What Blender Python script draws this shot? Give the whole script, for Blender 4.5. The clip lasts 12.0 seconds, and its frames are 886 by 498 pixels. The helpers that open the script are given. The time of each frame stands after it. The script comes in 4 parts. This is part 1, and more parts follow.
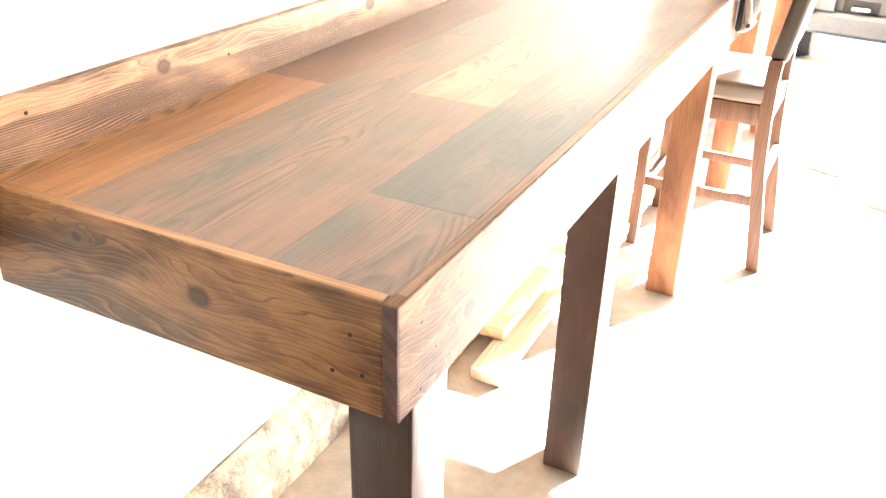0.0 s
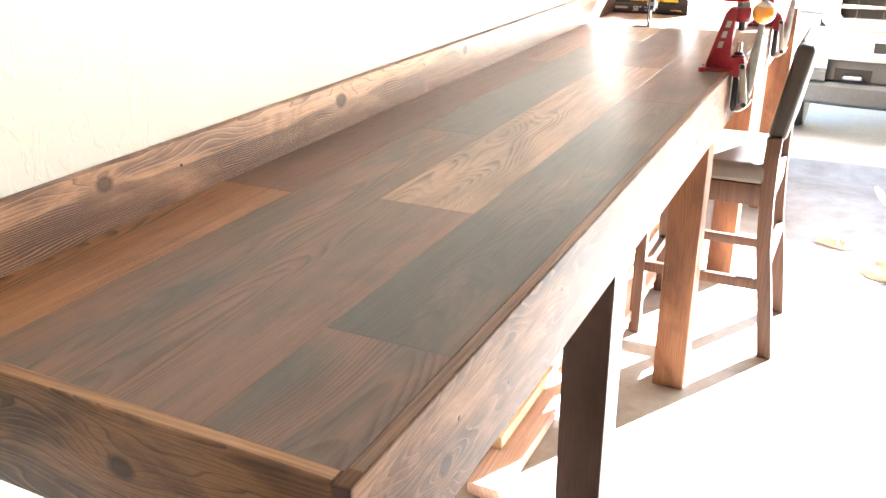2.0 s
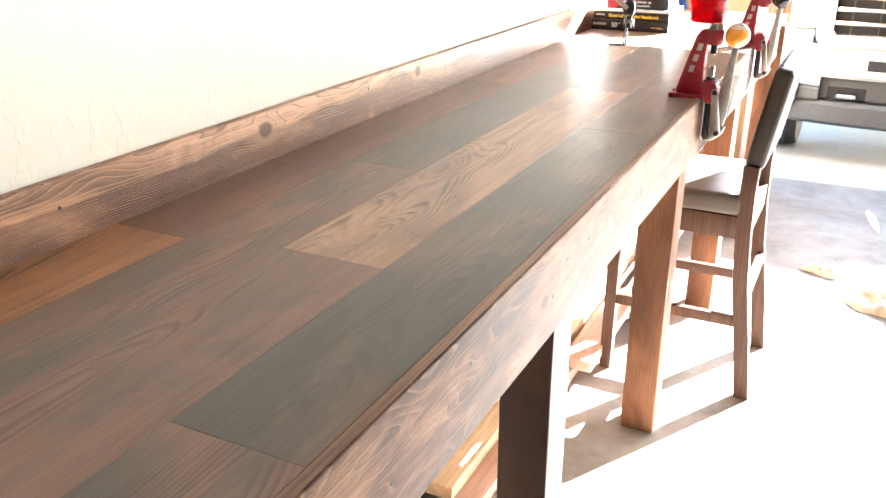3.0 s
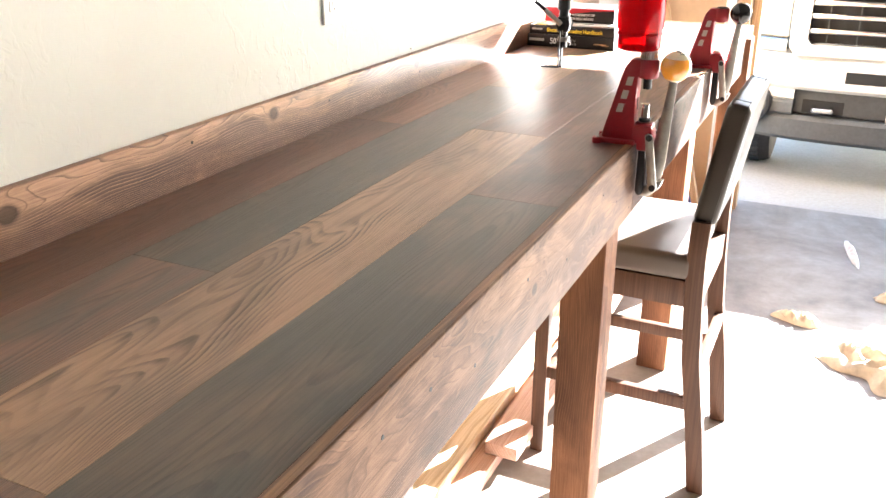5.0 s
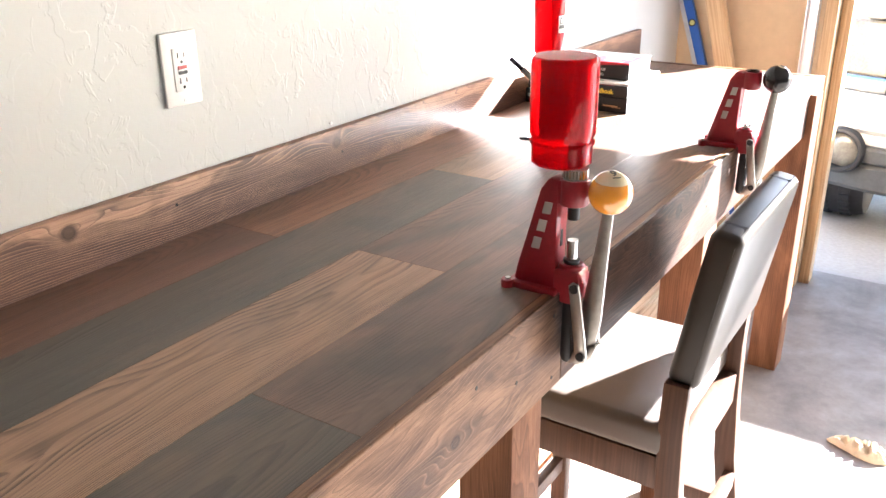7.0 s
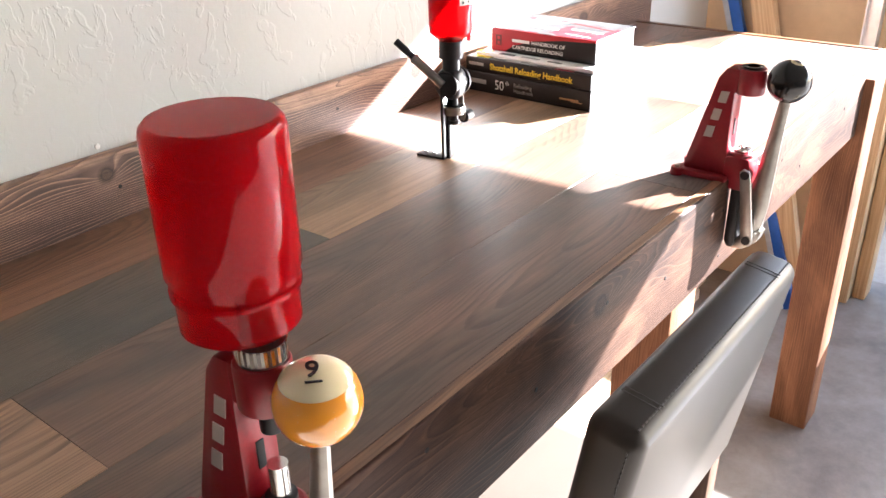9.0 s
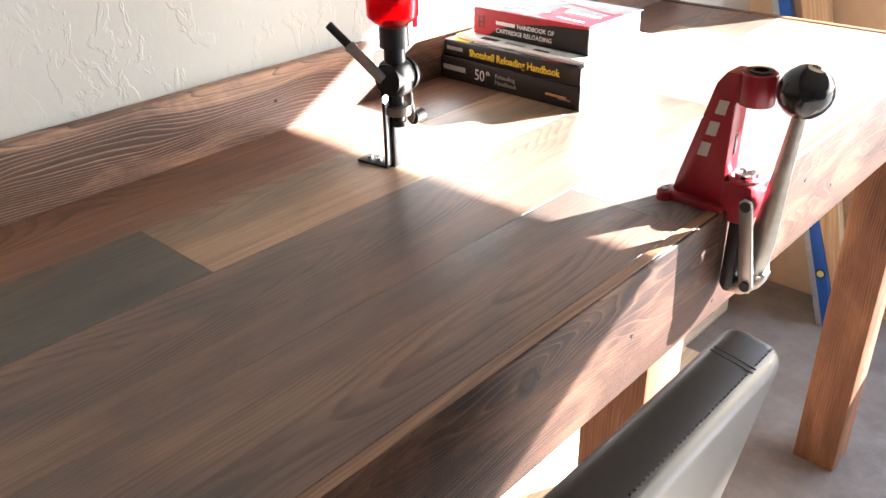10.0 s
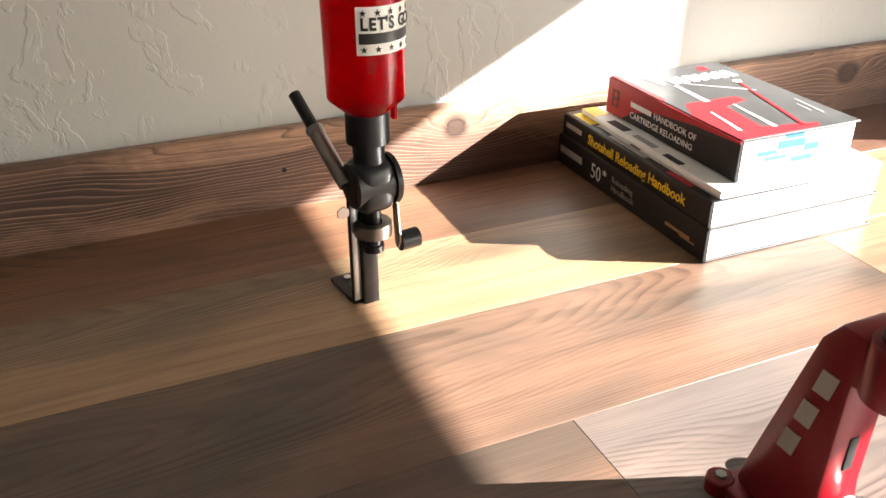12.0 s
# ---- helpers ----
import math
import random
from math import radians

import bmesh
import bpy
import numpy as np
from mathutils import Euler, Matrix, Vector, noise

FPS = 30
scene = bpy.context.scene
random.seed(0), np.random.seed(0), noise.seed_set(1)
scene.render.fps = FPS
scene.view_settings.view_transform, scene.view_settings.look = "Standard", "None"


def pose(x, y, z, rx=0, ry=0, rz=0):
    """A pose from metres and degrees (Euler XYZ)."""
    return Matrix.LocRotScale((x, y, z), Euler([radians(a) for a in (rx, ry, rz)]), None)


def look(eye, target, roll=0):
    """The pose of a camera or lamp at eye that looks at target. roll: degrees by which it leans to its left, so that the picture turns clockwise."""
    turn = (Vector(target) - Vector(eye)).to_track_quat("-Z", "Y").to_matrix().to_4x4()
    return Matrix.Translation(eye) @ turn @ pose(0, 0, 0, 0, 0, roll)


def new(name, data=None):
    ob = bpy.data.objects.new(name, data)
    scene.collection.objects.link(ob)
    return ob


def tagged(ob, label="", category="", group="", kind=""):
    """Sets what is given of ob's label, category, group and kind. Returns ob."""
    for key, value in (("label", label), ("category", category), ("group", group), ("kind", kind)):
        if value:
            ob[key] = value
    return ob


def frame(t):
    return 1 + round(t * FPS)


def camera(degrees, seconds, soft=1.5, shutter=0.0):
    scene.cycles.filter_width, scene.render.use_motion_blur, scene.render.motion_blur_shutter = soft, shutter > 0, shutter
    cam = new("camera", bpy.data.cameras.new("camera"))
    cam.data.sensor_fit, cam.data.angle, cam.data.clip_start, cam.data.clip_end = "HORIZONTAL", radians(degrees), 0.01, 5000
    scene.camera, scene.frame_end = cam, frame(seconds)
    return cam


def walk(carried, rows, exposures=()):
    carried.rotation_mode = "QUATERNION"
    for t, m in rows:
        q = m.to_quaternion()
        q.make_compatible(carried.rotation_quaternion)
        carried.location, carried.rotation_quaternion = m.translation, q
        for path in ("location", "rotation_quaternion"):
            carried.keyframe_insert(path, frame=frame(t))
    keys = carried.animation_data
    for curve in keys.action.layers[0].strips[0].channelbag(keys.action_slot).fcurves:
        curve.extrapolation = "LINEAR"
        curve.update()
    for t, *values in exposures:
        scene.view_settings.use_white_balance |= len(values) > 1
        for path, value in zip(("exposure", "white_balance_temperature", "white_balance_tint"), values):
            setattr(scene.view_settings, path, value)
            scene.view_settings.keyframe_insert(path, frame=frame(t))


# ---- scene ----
cam = camera(55.3, 12.0)
METRES, EYE, TILT, LEAN, TURN = 3.08, 1.3625, -0.38, 0.18, 26.35
ROWS = [
    (0.0, 0.0, 0.0, 0.0, 0.85, -27.56, -1.63),
    (0.5, -0.0026, 0.0012, 0.0025, 0.27, -26.15, -1.3),
    (1.0, -0.0031, 0.0086, 0.0028, -0.68, -25.02, -0.27),
    (1.5, 0.0007, 0.0223, -0.0006, -0.98, -23.62, 0.3),
    (2.0, 0.011, 0.0519, -0.001, 0.0, -22.47, 0.4),
    (2.5, 0.0307, 0.0826, -0.001, 0.87, -22.27, 0.38),
    (3.0, 0.0518, 0.1046, 0.0015, 0.33, -22.01, -0.14),
    (5.0, 0.1257, 0.2527, 0.0013, -0.74, -22.09, 0.01),
    (5.5, 0.1659, 0.2987, 0.0033, 1.49, -22.27, -0.13),
    (6.0, 0.2071, 0.3399, 0.0082, 4.73, -22.21, -0.06),
    (6.5, 0.2255, 0.3731, 0.0119, 6.17, -22.24, 0.59),
    (7.0, 0.2444, 0.4243, 0.0201, 6.92, -21.79, 0.4),
    (7.5, 0.2618, 0.468, 0.0192, 7.38, -21.89, 0.2),
    (9.5, 0.3436, 0.6794, 0.0081, 13.59, -27.46, 1.22),
    (10.0, 0.3584, 0.7171, 0.003, 16.16, -28.13, 0.82),
    (10.5, 0.3917, 0.7671, -0.0019, 22.88, -28.23, 0.54),
    (11.0, 0.4051, 0.8121, -0.0049, 28.35, -28.76, 0.88),
    (11.5, 0.3999, 0.8589, -0.0074, 32.12, -28.99, 0.07),
    (12.0, 0.3976, 0.8832, -0.0022, 40.04, -28.36, -0.43),
]
EXPOSE = ((0.0, 6.52, 6400, 10), (0.6, 6.05, 6280, 10), (1.2, 5.78, 6150, 10), (2.5, 5.28, 6020, 10), (3.0, 5.27, 6020, 10), (5.0, 4.80, 6150, 11), (5.6, 4.94, 6100, 12), (6.5, 4.80, 6000, 13), (7.7, 4.12, 5900, 14), (9.5, 4.0, 5900, 12), (10.5, 3.97, 5950, 10), (11.0, 3.92, 6050, 10), (11.5, 3.5, 6250, 10), (12.0, 2.98, 6600, 10))
walk(cam, [(t, pose(0, 0, EYE, TILT, LEAN, TURN) @ pose(METRES * x, METRES * y, METRES * z, 90 + pitch, roll, yaw)) for t, x, y, z, yaw, pitch, roll in ROWS], EXPOSE)


# ---- world and sun ----
SUN_TO = Vector((0.515, 1.0, 0.518)).normalized()          # towards the sun
world = bpy.data.worlds.new("sky")
scene.world = world
world.use_nodes = True
wt = world.node_tree
sky = wt.nodes.new("ShaderNodeTexSky")
sky.sky_type, sky.sun_disc = "NISHITA", False
sky.sun_elevation = math.asin(SUN_TO.z)
sky.sun_rotation = math.atan2(SUN_TO.x, SUN_TO.y)
wt.links.new(sky.outputs[0], wt.nodes["Background"].inputs[0])
wt.nodes["Background"].inputs[1].default_value = 0.07
sun = new("sun", bpy.data.lights.new("sun", "SUN"))
sun.data.energy, sun.data.angle, sun.data.color = 5.0, radians(0.4), (1.0, 0.965, 0.92)
sun.matrix_world = look(SUN_TO * 20, (0, 0, 0))

# ---- mesh helpers ----
def box(bm, x0, x1, y0, y1, z0, z1, bevel=0.0, seg=2):
    vs = bmesh.ops.create_cube(bm, size=1.0, matrix=Matrix.Translation(((x0 + x1) / 2, (y0 + y1) / 2, (z0 + z1) / 2))
                               @ Matrix.Diagonal((x1 - x0, y1 - y0, z1 - z0, 1)))["verts"]
    if bevel:
        bmesh.ops.bevel(bm, geom=list({e for v in vs for e in v.link_edges}), offset=bevel, segments=seg, profile=0.5, affect="EDGES")
    return bm


def rod(bm, p0, p1, r0, r1=None, seg=20, caps=True):
    p0, p1 = Vector(p0), Vector(p1)
    m = Matrix.Translation((p0 + p1) / 2) @ (p1 - p0).to_track_quat("Z", "Y").to_matrix().to_4x4()
    bmesh.ops.create_cone(bm, cap_ends=caps, segments=seg, radius1=r0, radius2=r0 if r1 is None else r1, depth=(p1 - p0).length, matrix=m)
    return bm


def lathe(bm, profile, seg=40, at=(0, 0, 0), closed=False):
    """A body of revolution about z from (radius, height) pairs."""
    rings = []
    for r, z in profile:
        if r < 1e-5:
            rings.append([bm.verts.new((at[0], at[1], at[2] + z))])
        else:
            rings.append([bm.verts.new((at[0] + r * math.cos(2 * math.pi * i / seg), at[1] + r * math.sin(2 * math.pi * i / seg), at[2] + z)) for i in range(seg)])
    for a, b in zip(rings, rings[1:] + (rings[:1] if closed else [])):
        for i in range(seg):
            j = (i + 1) % seg
            quad = [a[i % len(a)], a[j % len(a)], b[j % len(b)], b[i % len(b)]]
            quad = list(dict.fromkeys(quad))
            if len(quad) > 2:
                bm.faces.new(quad)
    bmesh.ops.recalc_face_normals(bm, faces=bm.faces[:])
    return bm


def prism(bm, outline, a, b, axis="y", bevel=0.0):
    """A flat outline pushed from a to b along an axis; outline is (x, z) for y, (y, z) for x, (x, y) for z."""
    put = {"y": lambda p, t: (p[0], t, p[1]), "x": lambda p, t: (t, p[0], p[1]), "z": lambda p, t: (p[0], p[1], t)}[axis]
    lo, hi = [bm.verts.new(put(p, a)) for p in outline], [bm.verts.new(put(p, b)) for p in outline]
    n = len(outline)
    faces = [bm.faces.new(lo), bm.faces.new(hi[::-1])]
    for i in range(n):
        faces.append(bm.faces.new([lo[i], hi[i], hi[(i + 1) % n], lo[(i + 1) % n]]))
    bmesh.ops.recalc_face_normals(bm, faces=faces)
    if bevel:
        bmesh.ops.bevel(bm, geom=list({e for f in faces for e in f.edges}), offset=bevel, segments=2, profile=0.5, affect="EDGES")
    return bm


def ball(bm, at, r, u=32, v=20):
    bmesh.ops.create_uvsphere(bm, u_segments=u, v_segments=v, radius=r, matrix=Matrix.Translation(at))
    return bm


def mesh_of(name, bm, material, smooth=35):
    me = bpy.data.meshes.new(name)
    bm.normal_update()
    if smooth:
        lim = radians(smooth)
        for f in bm.faces:
            f.smooth = True
        for e in bm.edges:
            if len(e.link_faces) == 2 and e.calc_face_angle(0) > lim:
                e.smooth = False
    bm.to_mesh(me)
    bm.free()
    me.materials.append(material)
    return me


def part(name, bm, material, parent=None, label="", at=None, smooth=35):
    ob = new(name, mesh_of(name, bm, material, smooth))
    ob.parent = parent
    if at is not None:
        ob.matrix_basis = at if isinstance(at, Matrix) else Matrix.Translation(at)
    return tagged(ob, label)


def thing(name, label, category, at=None, group="", kind=""):
    ob = new(name)
    ob.empty_display_size = 0.05
    if at is not None:
        ob.matrix_basis = at if isinstance(at, Matrix) else Matrix.Translation(at)
    return tagged(ob, label, category, group, kind)


def solid(name, bm, material, label, category, at=None, group="", kind="", smooth=35):
    """A thing of one mesh."""
    return tagged(part(name, bm, material, None, label, at, smooth), "", category, group, kind)


def bars(parent, name, rows, material, at):
    """Flat printed shapes: (x0, x1, y0, y1) in the plane of at."""
    for x0, x1, y0, y1 in rows:
        part(name, box(bmesh.new(), x0, x1, y0, y1, -0.0002, 0.0002), material, parent, at=at, smooth=0)


def words(parent, name, text, height, material, at, label="", align="LEFT", squeeze=1.0, shear=0.0, bold=0.0):
    """Printed words as a thin mesh; at is the pose of their baseline start."""
    cu = bpy.data.curves.new(name, "FONT")
    cu.body, cu.size, cu.extrude, cu.align_x, cu.shear, cu.resolution_u = text, height, 0.00015, align, shear, 3
    cu.offset = bold
    tmp = bpy.data.objects.new(name, cu)
    scene.collection.objects.link(tmp)
    me = bpy.data.meshes.new_from_object(tmp.evaluated_get(bpy.context.evaluated_depsgraph_get()))
    bpy.data.objects.remove(tmp)
    me.transform(Matrix.Diagonal((squeeze, 1, 1, 1)))
    me.materials.clear()
    me.materials.append(material)
    ob = new(name, me)
    ob.parent = parent
    ob.matrix_basis = at
    return tagged(ob, label)


# ---- materials ----
class Nodes:
    """Short hand for a node tree."""
    def __init__(self, name):
        self.mat = bpy.data.materials.new(name)
        self.mat.use_nodes = True
        self.t = self.mat.node_tree
        self.bsdf = self.t.nodes["Principled BSDF"]

    def n(self, kind, **props):
        nd = self.t.nodes.new("ShaderNode" + kind)
        for k, v in props.items():
            if k == "operation": nd.operation = v
            elif k == "blend_type": nd.blend_type = v
            elif k == "data_type": nd.data_type = v
            elif k == "feature": nd.feature = v
        return nd

    def put(self, sock, v):
        if isinstance(v, bpy.types.NodeSocket):
            self.t.links.new(v, sock)
        else:
            sock.default_value = v

    def coords(self, scale=(1, 1, 1), rand=0.0):
        tc = self.n("TexCoord").outputs["Object"]
        mp = self.n("Mapping")
        self.put(mp.inputs["Vector"], tc)
        mp.inputs["Scale"].default_value = scale
        if rand:
            oi = self.n("ObjectInfo").outputs["Random"]
            self.put(mp.inputs["Location"], self.math("MULTIPLY", oi, rand))
        return mp.outputs[0]

    def math(self, op, a, b=0.0, c=0.0):
        nd = self.n("Math", operation=op)
        for s, v in zip(nd.inputs, (a, b, c)):
            self.put(s, v)
        return nd.outputs[0]

    def noise(self, vec, scale, detail=4.0, rough=0.55, dist=0.0):
        nd = self.n("TexNoise")
        self.put(nd.inputs["Vector"], vec)
        nd.inputs["Scale"].default_value, nd.inputs["Detail"].default_value = scale, detail
        nd.inputs["Roughness"].default_value, nd.inputs["Distortion"].default_value = rough, dist
        return nd.outputs["Fac"]

    def ramp(self, fac, stops):
        nd = self.n("ValToRGB")
        self.put(nd.inputs[0], fac)
        el = nd.color_ramp.elements
        while len(el) < len(stops):
            el.new(0.5)
        for e, (p, c) in zip(el, stops):
            e.position, e.color = p, (*(c if isinstance(c, tuple) else (c, c, c)), 1)
        return nd.outputs[0]

    def mix(self, fac, a, b, mode="MIX"):
        nd = self.n("Mix", data_type="RGBA", blend_type=mode)
        self.put(nd.inputs[0], fac)
        for s, v in ((nd.inputs[6], a), (nd.inputs[7], b)):
            self.put(s, (*v, 1) if isinstance(v, tuple) else v)
        return nd.outputs[2]

    def bump(self, height, strength, distance=0.002):
        nd = self.n("Bump")
        self.put(nd.inputs["Height"], height)
        nd.inputs["Strength"].default_value, nd.inputs["Distance"].default_value = strength, distance
        self.put(self.bsdf.inputs["Normal"], nd.outputs[0])

    def set(self, **kw):
        for k, v in kw.items():
            s = self.bsdf.inputs[{"color": "Base Color", "rough": "Roughness", "metal": "Metallic", "trans": "Transmission Weight", "ior": "IOR",
                                  "coat": "Coat Weight", "spec": "Specular IOR Level", "emit": "Emission Color", "power": "Emission Strength", "coat_rough": "Coat Roughness"}[k]]
            self.put(s, (*v, 1) if isinstance(v, tuple) else v)
        return self.mat


def plain(name, color, rough=0.5, metal=0.0, vary=0.06, grain=60.0, bump=0.0, coat=0.0, spec=0.5):
    """Paint, plastic or metal with a faint mottling and wear."""
    k = Nodes(name)
    co = k.coords()
    fine, broad = k.noise(co, grain, 5), k.noise(co, grain / 9, 3)
    both = k.math("MULTIPLY_ADD", fine, 0.5, k.math("MULTIPLY", broad, 0.5))
    lo, hi = tuple(c * (1 - vary * 2) for c in color), tuple(min(1, c * (1 + vary * 2)) for c in color)
    k.set(color=k.ramp(both, [(0.3, lo), (0.7, hi)]), metal=metal, coat=coat, spec=spec, coat_rough=0.22 if 0 < coat < 0.5 else 0.04,
          rough=k.math("MULTIPLY_ADD", broad, 0.2, max(0.02, rough - 0.1)))
    if bump:
        k.bump(fine, bump, 0.001)
    return k.mat


def wood(name, light, dark, along="y", rings=55.0, sway=5.0, streak=0.5, rough=0.45, knots=(), across="x", flat="z", deep=0.3, coat=0.0, patches=None, rand=7.0, spec=0.5, lift=0.25, blot=1.5):
    """Sawn wood. Grain runs along one axis; ring lines sway by a slow noise, and round the knots, given as (along, flat) places with a radius."""
    k = Nodes(name)
    base = k.coords((1, 1, 1), rand if not knots else 0.0)
    sep = k.n("SeparateXYZ")
    k.put(sep.inputs[0], base)
    ax = dict(zip("xyz", sep.outputs))
    squash = tuple(1.0 if c == along else 7.0 for c in "xyz")
    fine_s = tuple(9.0 if c == along else 300.0 for c in "xyz")
    slow_n = k.noise(k.coords(squash, rand if not knots else 0.0), 1.6, 2, 0.45)
    fine_n = k.noise(k.coords(fine_s, rand if not knots else 0.0), 1.0, 6, 0.65)
    mid_n = k.noise(k.coords(tuple(2.2 if c == along else 55.0 for c in "xyz"), rand if not knots else 0.0), 1.0, 4, 0.6)
    u = k.math("ADD", ax[across], k.math("MULTIPLY", ax[flat], 0.7)) if not knots else ax[flat]
    val = k.math("MULTIPLY_ADD", u, rings, k.math("MULTIPLY", slow_n, sway * 6.0))
    core = None
    for ka, kf, kr in knots:
        da = k.math("MULTIPLY", k.math("SUBTRACT", ax[along], ka), 0.45)
        df = k.math("SUBTRACT", ax[flat], kf)
        d = k.math("SQRT", k.math("ADD", k.math("MULTIPLY", da, da), k.math("MULTIPLY", df, df)))
        d = k.math("MULTIPLY_ADD", mid_n, kr * 0.6, d)
        swell = k.math("EXPONENT", k.math("MULTIPLY", d, -1.3 / kr))
        val = k.math("MULTIPLY_ADD", swell, 30.0, val)
        da2 = k.math("MULTIPLY", da, 1.9)
        d2 = k.math("SQRT", k.math("ADD", k.math("MULTIPLY", da2, da2), k.math("MULTIPLY", df, df)))
        spot = k.n("MapRange")
        k.put(spot.inputs[0], k.math("MULTIPLY_ADD", mid_n, kr * 0.5, d2))
        spot.inputs[1].default_value, spot.inputs[2].default_value = kr * 1.35, kr * 0.75
        core = spot.outputs[0] if core is None else k.math("MAXIMUM", core, spot.outputs[0])
    bent = k.n("CombineXYZ")
    k.put(bent.inputs[0], k.math("MULTIPLY", val, 0.42))
    k.put(bent.inputs[1], k.math("MULTIPLY", ax[along], 2.5))
    line = k.ramp(k.noise(bent.outputs[0], 1.0, 3, 0.62), [(0.40, 0.0), (0.66, 1.0)])
    g = k.math("MULTIPLY_ADD", fine_n, streak * 1.2, k.math("MULTIPLY_ADD", line, deep, k.math("MULTIPLY_ADD", mid_n, 0.55, 0.28 - streak * 0.6 - deep * 0.4)))
    midc = tuple((a * 0.55 + b * 0.45) for a, b in zip(light, dark))
    col = k.ramp(g, [(0.36, light), (0.54, midc), (0.80, dark)])
    tone = k.noise(k.coords(tuple(0.8 if c == along else 4.0 for c in "xyz"), rand if not knots else 0.0), blot, 4, 0.6)
    if patches:
        col = k.mix(k.ramp(tone, [(0.44, 0.0), (0.58, 0.9)]), col, k.mix(0.6, col, patches))
    if core is not None:
        col = k.mix(k.math("MULTIPLY", core, 0.9 if along != across and flat == "z" else 0.55), col, tuple(c * 0.3 for c in dark))
    k.set(color=col, rough=k.math("MULTIPLY_ADD", fine_n, 0.22, rough - 0.11), coat=coat, coat_rough=0.25, spec=spec)
    k.bump(k.math("MULTIPLY_ADD", line, -0.5, k.math("MULTIPLY", fine_n, -1.0)), lift, 0.0012)
    return k.mat


def board(name, pale, stain, dark, along="y", flat="z", lines=165.0, sway=2.2, knots=(), contrast=0.75, rough=0.45, spec=0.4, blot=1.0, rand=7.0, lift=0.3, heart=None, cover=0.5, sap=None):
    """Plain-sawn stained softwood: pale ring lines that bend round the knots, under a stain that took unevenly.
    Knots are (along, flat, radius); heart is the height about which the arches open, sap the height above which the stain took less."""
    k = Nodes(name)
    shift = 0.0 if knots else rand
    sep = k.n("SeparateXYZ")
    k.put(sep.inputs[0], k.coords((1, 1, 1), shift))
    ax = dict(zip("xyz", sep.outputs))

    def stretched(a, f, scale, detail, rough_n, dist=0.0):
        return k.noise(k.coords(tuple(a if c == along else f for c in "xyz"), shift), scale, detail, rough_n, dist)

    slow = stretched(1.6, 7.0, 1.4, 2, 0.45)
    wave = stretched(9.0, 30.0, 1.0, 2, 0.5)
    fibre = stretched(9.0, 420.0, 1.0, 5, 0.65)
    streak = stretched(3.0, 70.0, 1.0, 4, 0.6)
    cloud = stretched(3.2, 9.0, blot, 5, 0.62, 0.7)
    patch = stretched(1.1, 3.5, blot * 1.3, 4, 0.6, 0.4)
    val = k.math("MULTIPLY_ADD", ax[flat], lines, k.math("MULTIPLY", k.math("SUBTRACT", slow, 0.5), sway * 12.0))
    if heart is not None:
        off = k.math("SUBTRACT", ax[flat], heart)
        val = k.math("MULTIPLY_ADD", k.math("MULTIPLY", off, off), -lines * 9.0, val)
    val = k.math("MULTIPLY_ADD", wave, 0.9, val)
    core = halo = inner = None
    for ka, kf, kr in knots:
        da = k.math("SUBTRACT", ax[along], ka)
        df = k.math("SUBTRACT", ax[flat], kf)
        sq = k.math("MULTIPLY", df, df)
        far = k.math("SQRT", k.math("MULTIPLY_ADD", k.math("MULTIPLY", da, da), 0.16, sq))
        near = k.math("SQRT", k.math("MULTIPLY_ADD", k.math("MULTIPLY", da, da), 0.75, sq))
        near = k.math("MULTIPLY_ADD", k.math("SUBTRACT", wave, 0.5), kr * 0.9, near)
        val = k.math("MULTIPLY_ADD", k.math("EXPONENT", k.math("MULTIPLY", far, -1.0 / kr)), 5.0, val)
        spot, ring, eye = k.n("MapRange"), k.n("MapRange"), k.n("MapRange")
        k.put(spot.inputs[0], near), k.put(ring.inputs[0], near), k.put(eye.inputs[0], near)
        eye.inputs[1].default_value, eye.inputs[2].default_value = kr * 0.52, kr * 0.36
        inner = eye.outputs[0] if inner is None else k.math("MAXIMUM", inner, eye.outputs[0])
        spot.inputs[1].default_value, spot.inputs[2].default_value = kr * 0.92, kr * 0.50
        ring.inputs[1].default_value, ring.inputs[2].default_value = kr * 2.2, kr * 0.7
        core = spot.outputs[0] if core is None else k.math("MAXIMUM", core, spot.outputs[0])
        halo = ring.outputs[0] if halo is None else k.math("MAXIMUM", halo, ring.outputs[0])
    saw = k.math("FRACT", val)
    late = k.ramp(saw, [(0.0, 0.25), (0.10, 0.0), (0.66, 0.12), (0.90, 1.0), (1.0, 0.2)])
    shown = k.math("MULTIPLY", late, k.ramp(streak, [(0.30, 0.35), (0.62, 1.0)]))
    ground = k.mix(k.ramp(cloud, [(0.60 - cover * 0.3, 0.0), (0.72 - cover * 0.2, 1.0)]), pale, stain)
    ground = k.mix(k.ramp(patch, [(0.45, 0.0), (0.62, 0.9)]), ground, dark)
    if sap is not None:
        edge = k.math("MULTIPLY_ADD", k.math("SUBTRACT", slow, 0.5), 0.09, k.math("MULTIPLY_ADD", k.math("SUBTRACT", wave, 0.5), 0.02, k.math("SUBTRACT", ax[flat], sap)))
        ground = k.mix(k.math("MULTIPLY", k.ramp(k.math("MULTIPLY_ADD", edge, 60.0, 0.5), [(0.35, 0.0), (0.6, 1.0)]), k.ramp(cloud, [(0.42, 0.85), (0.60, 0.15)])), ground, pale)
    mid = tuple(a * 0.45 + b * 0.55 for a, b in zip(pale, stain))
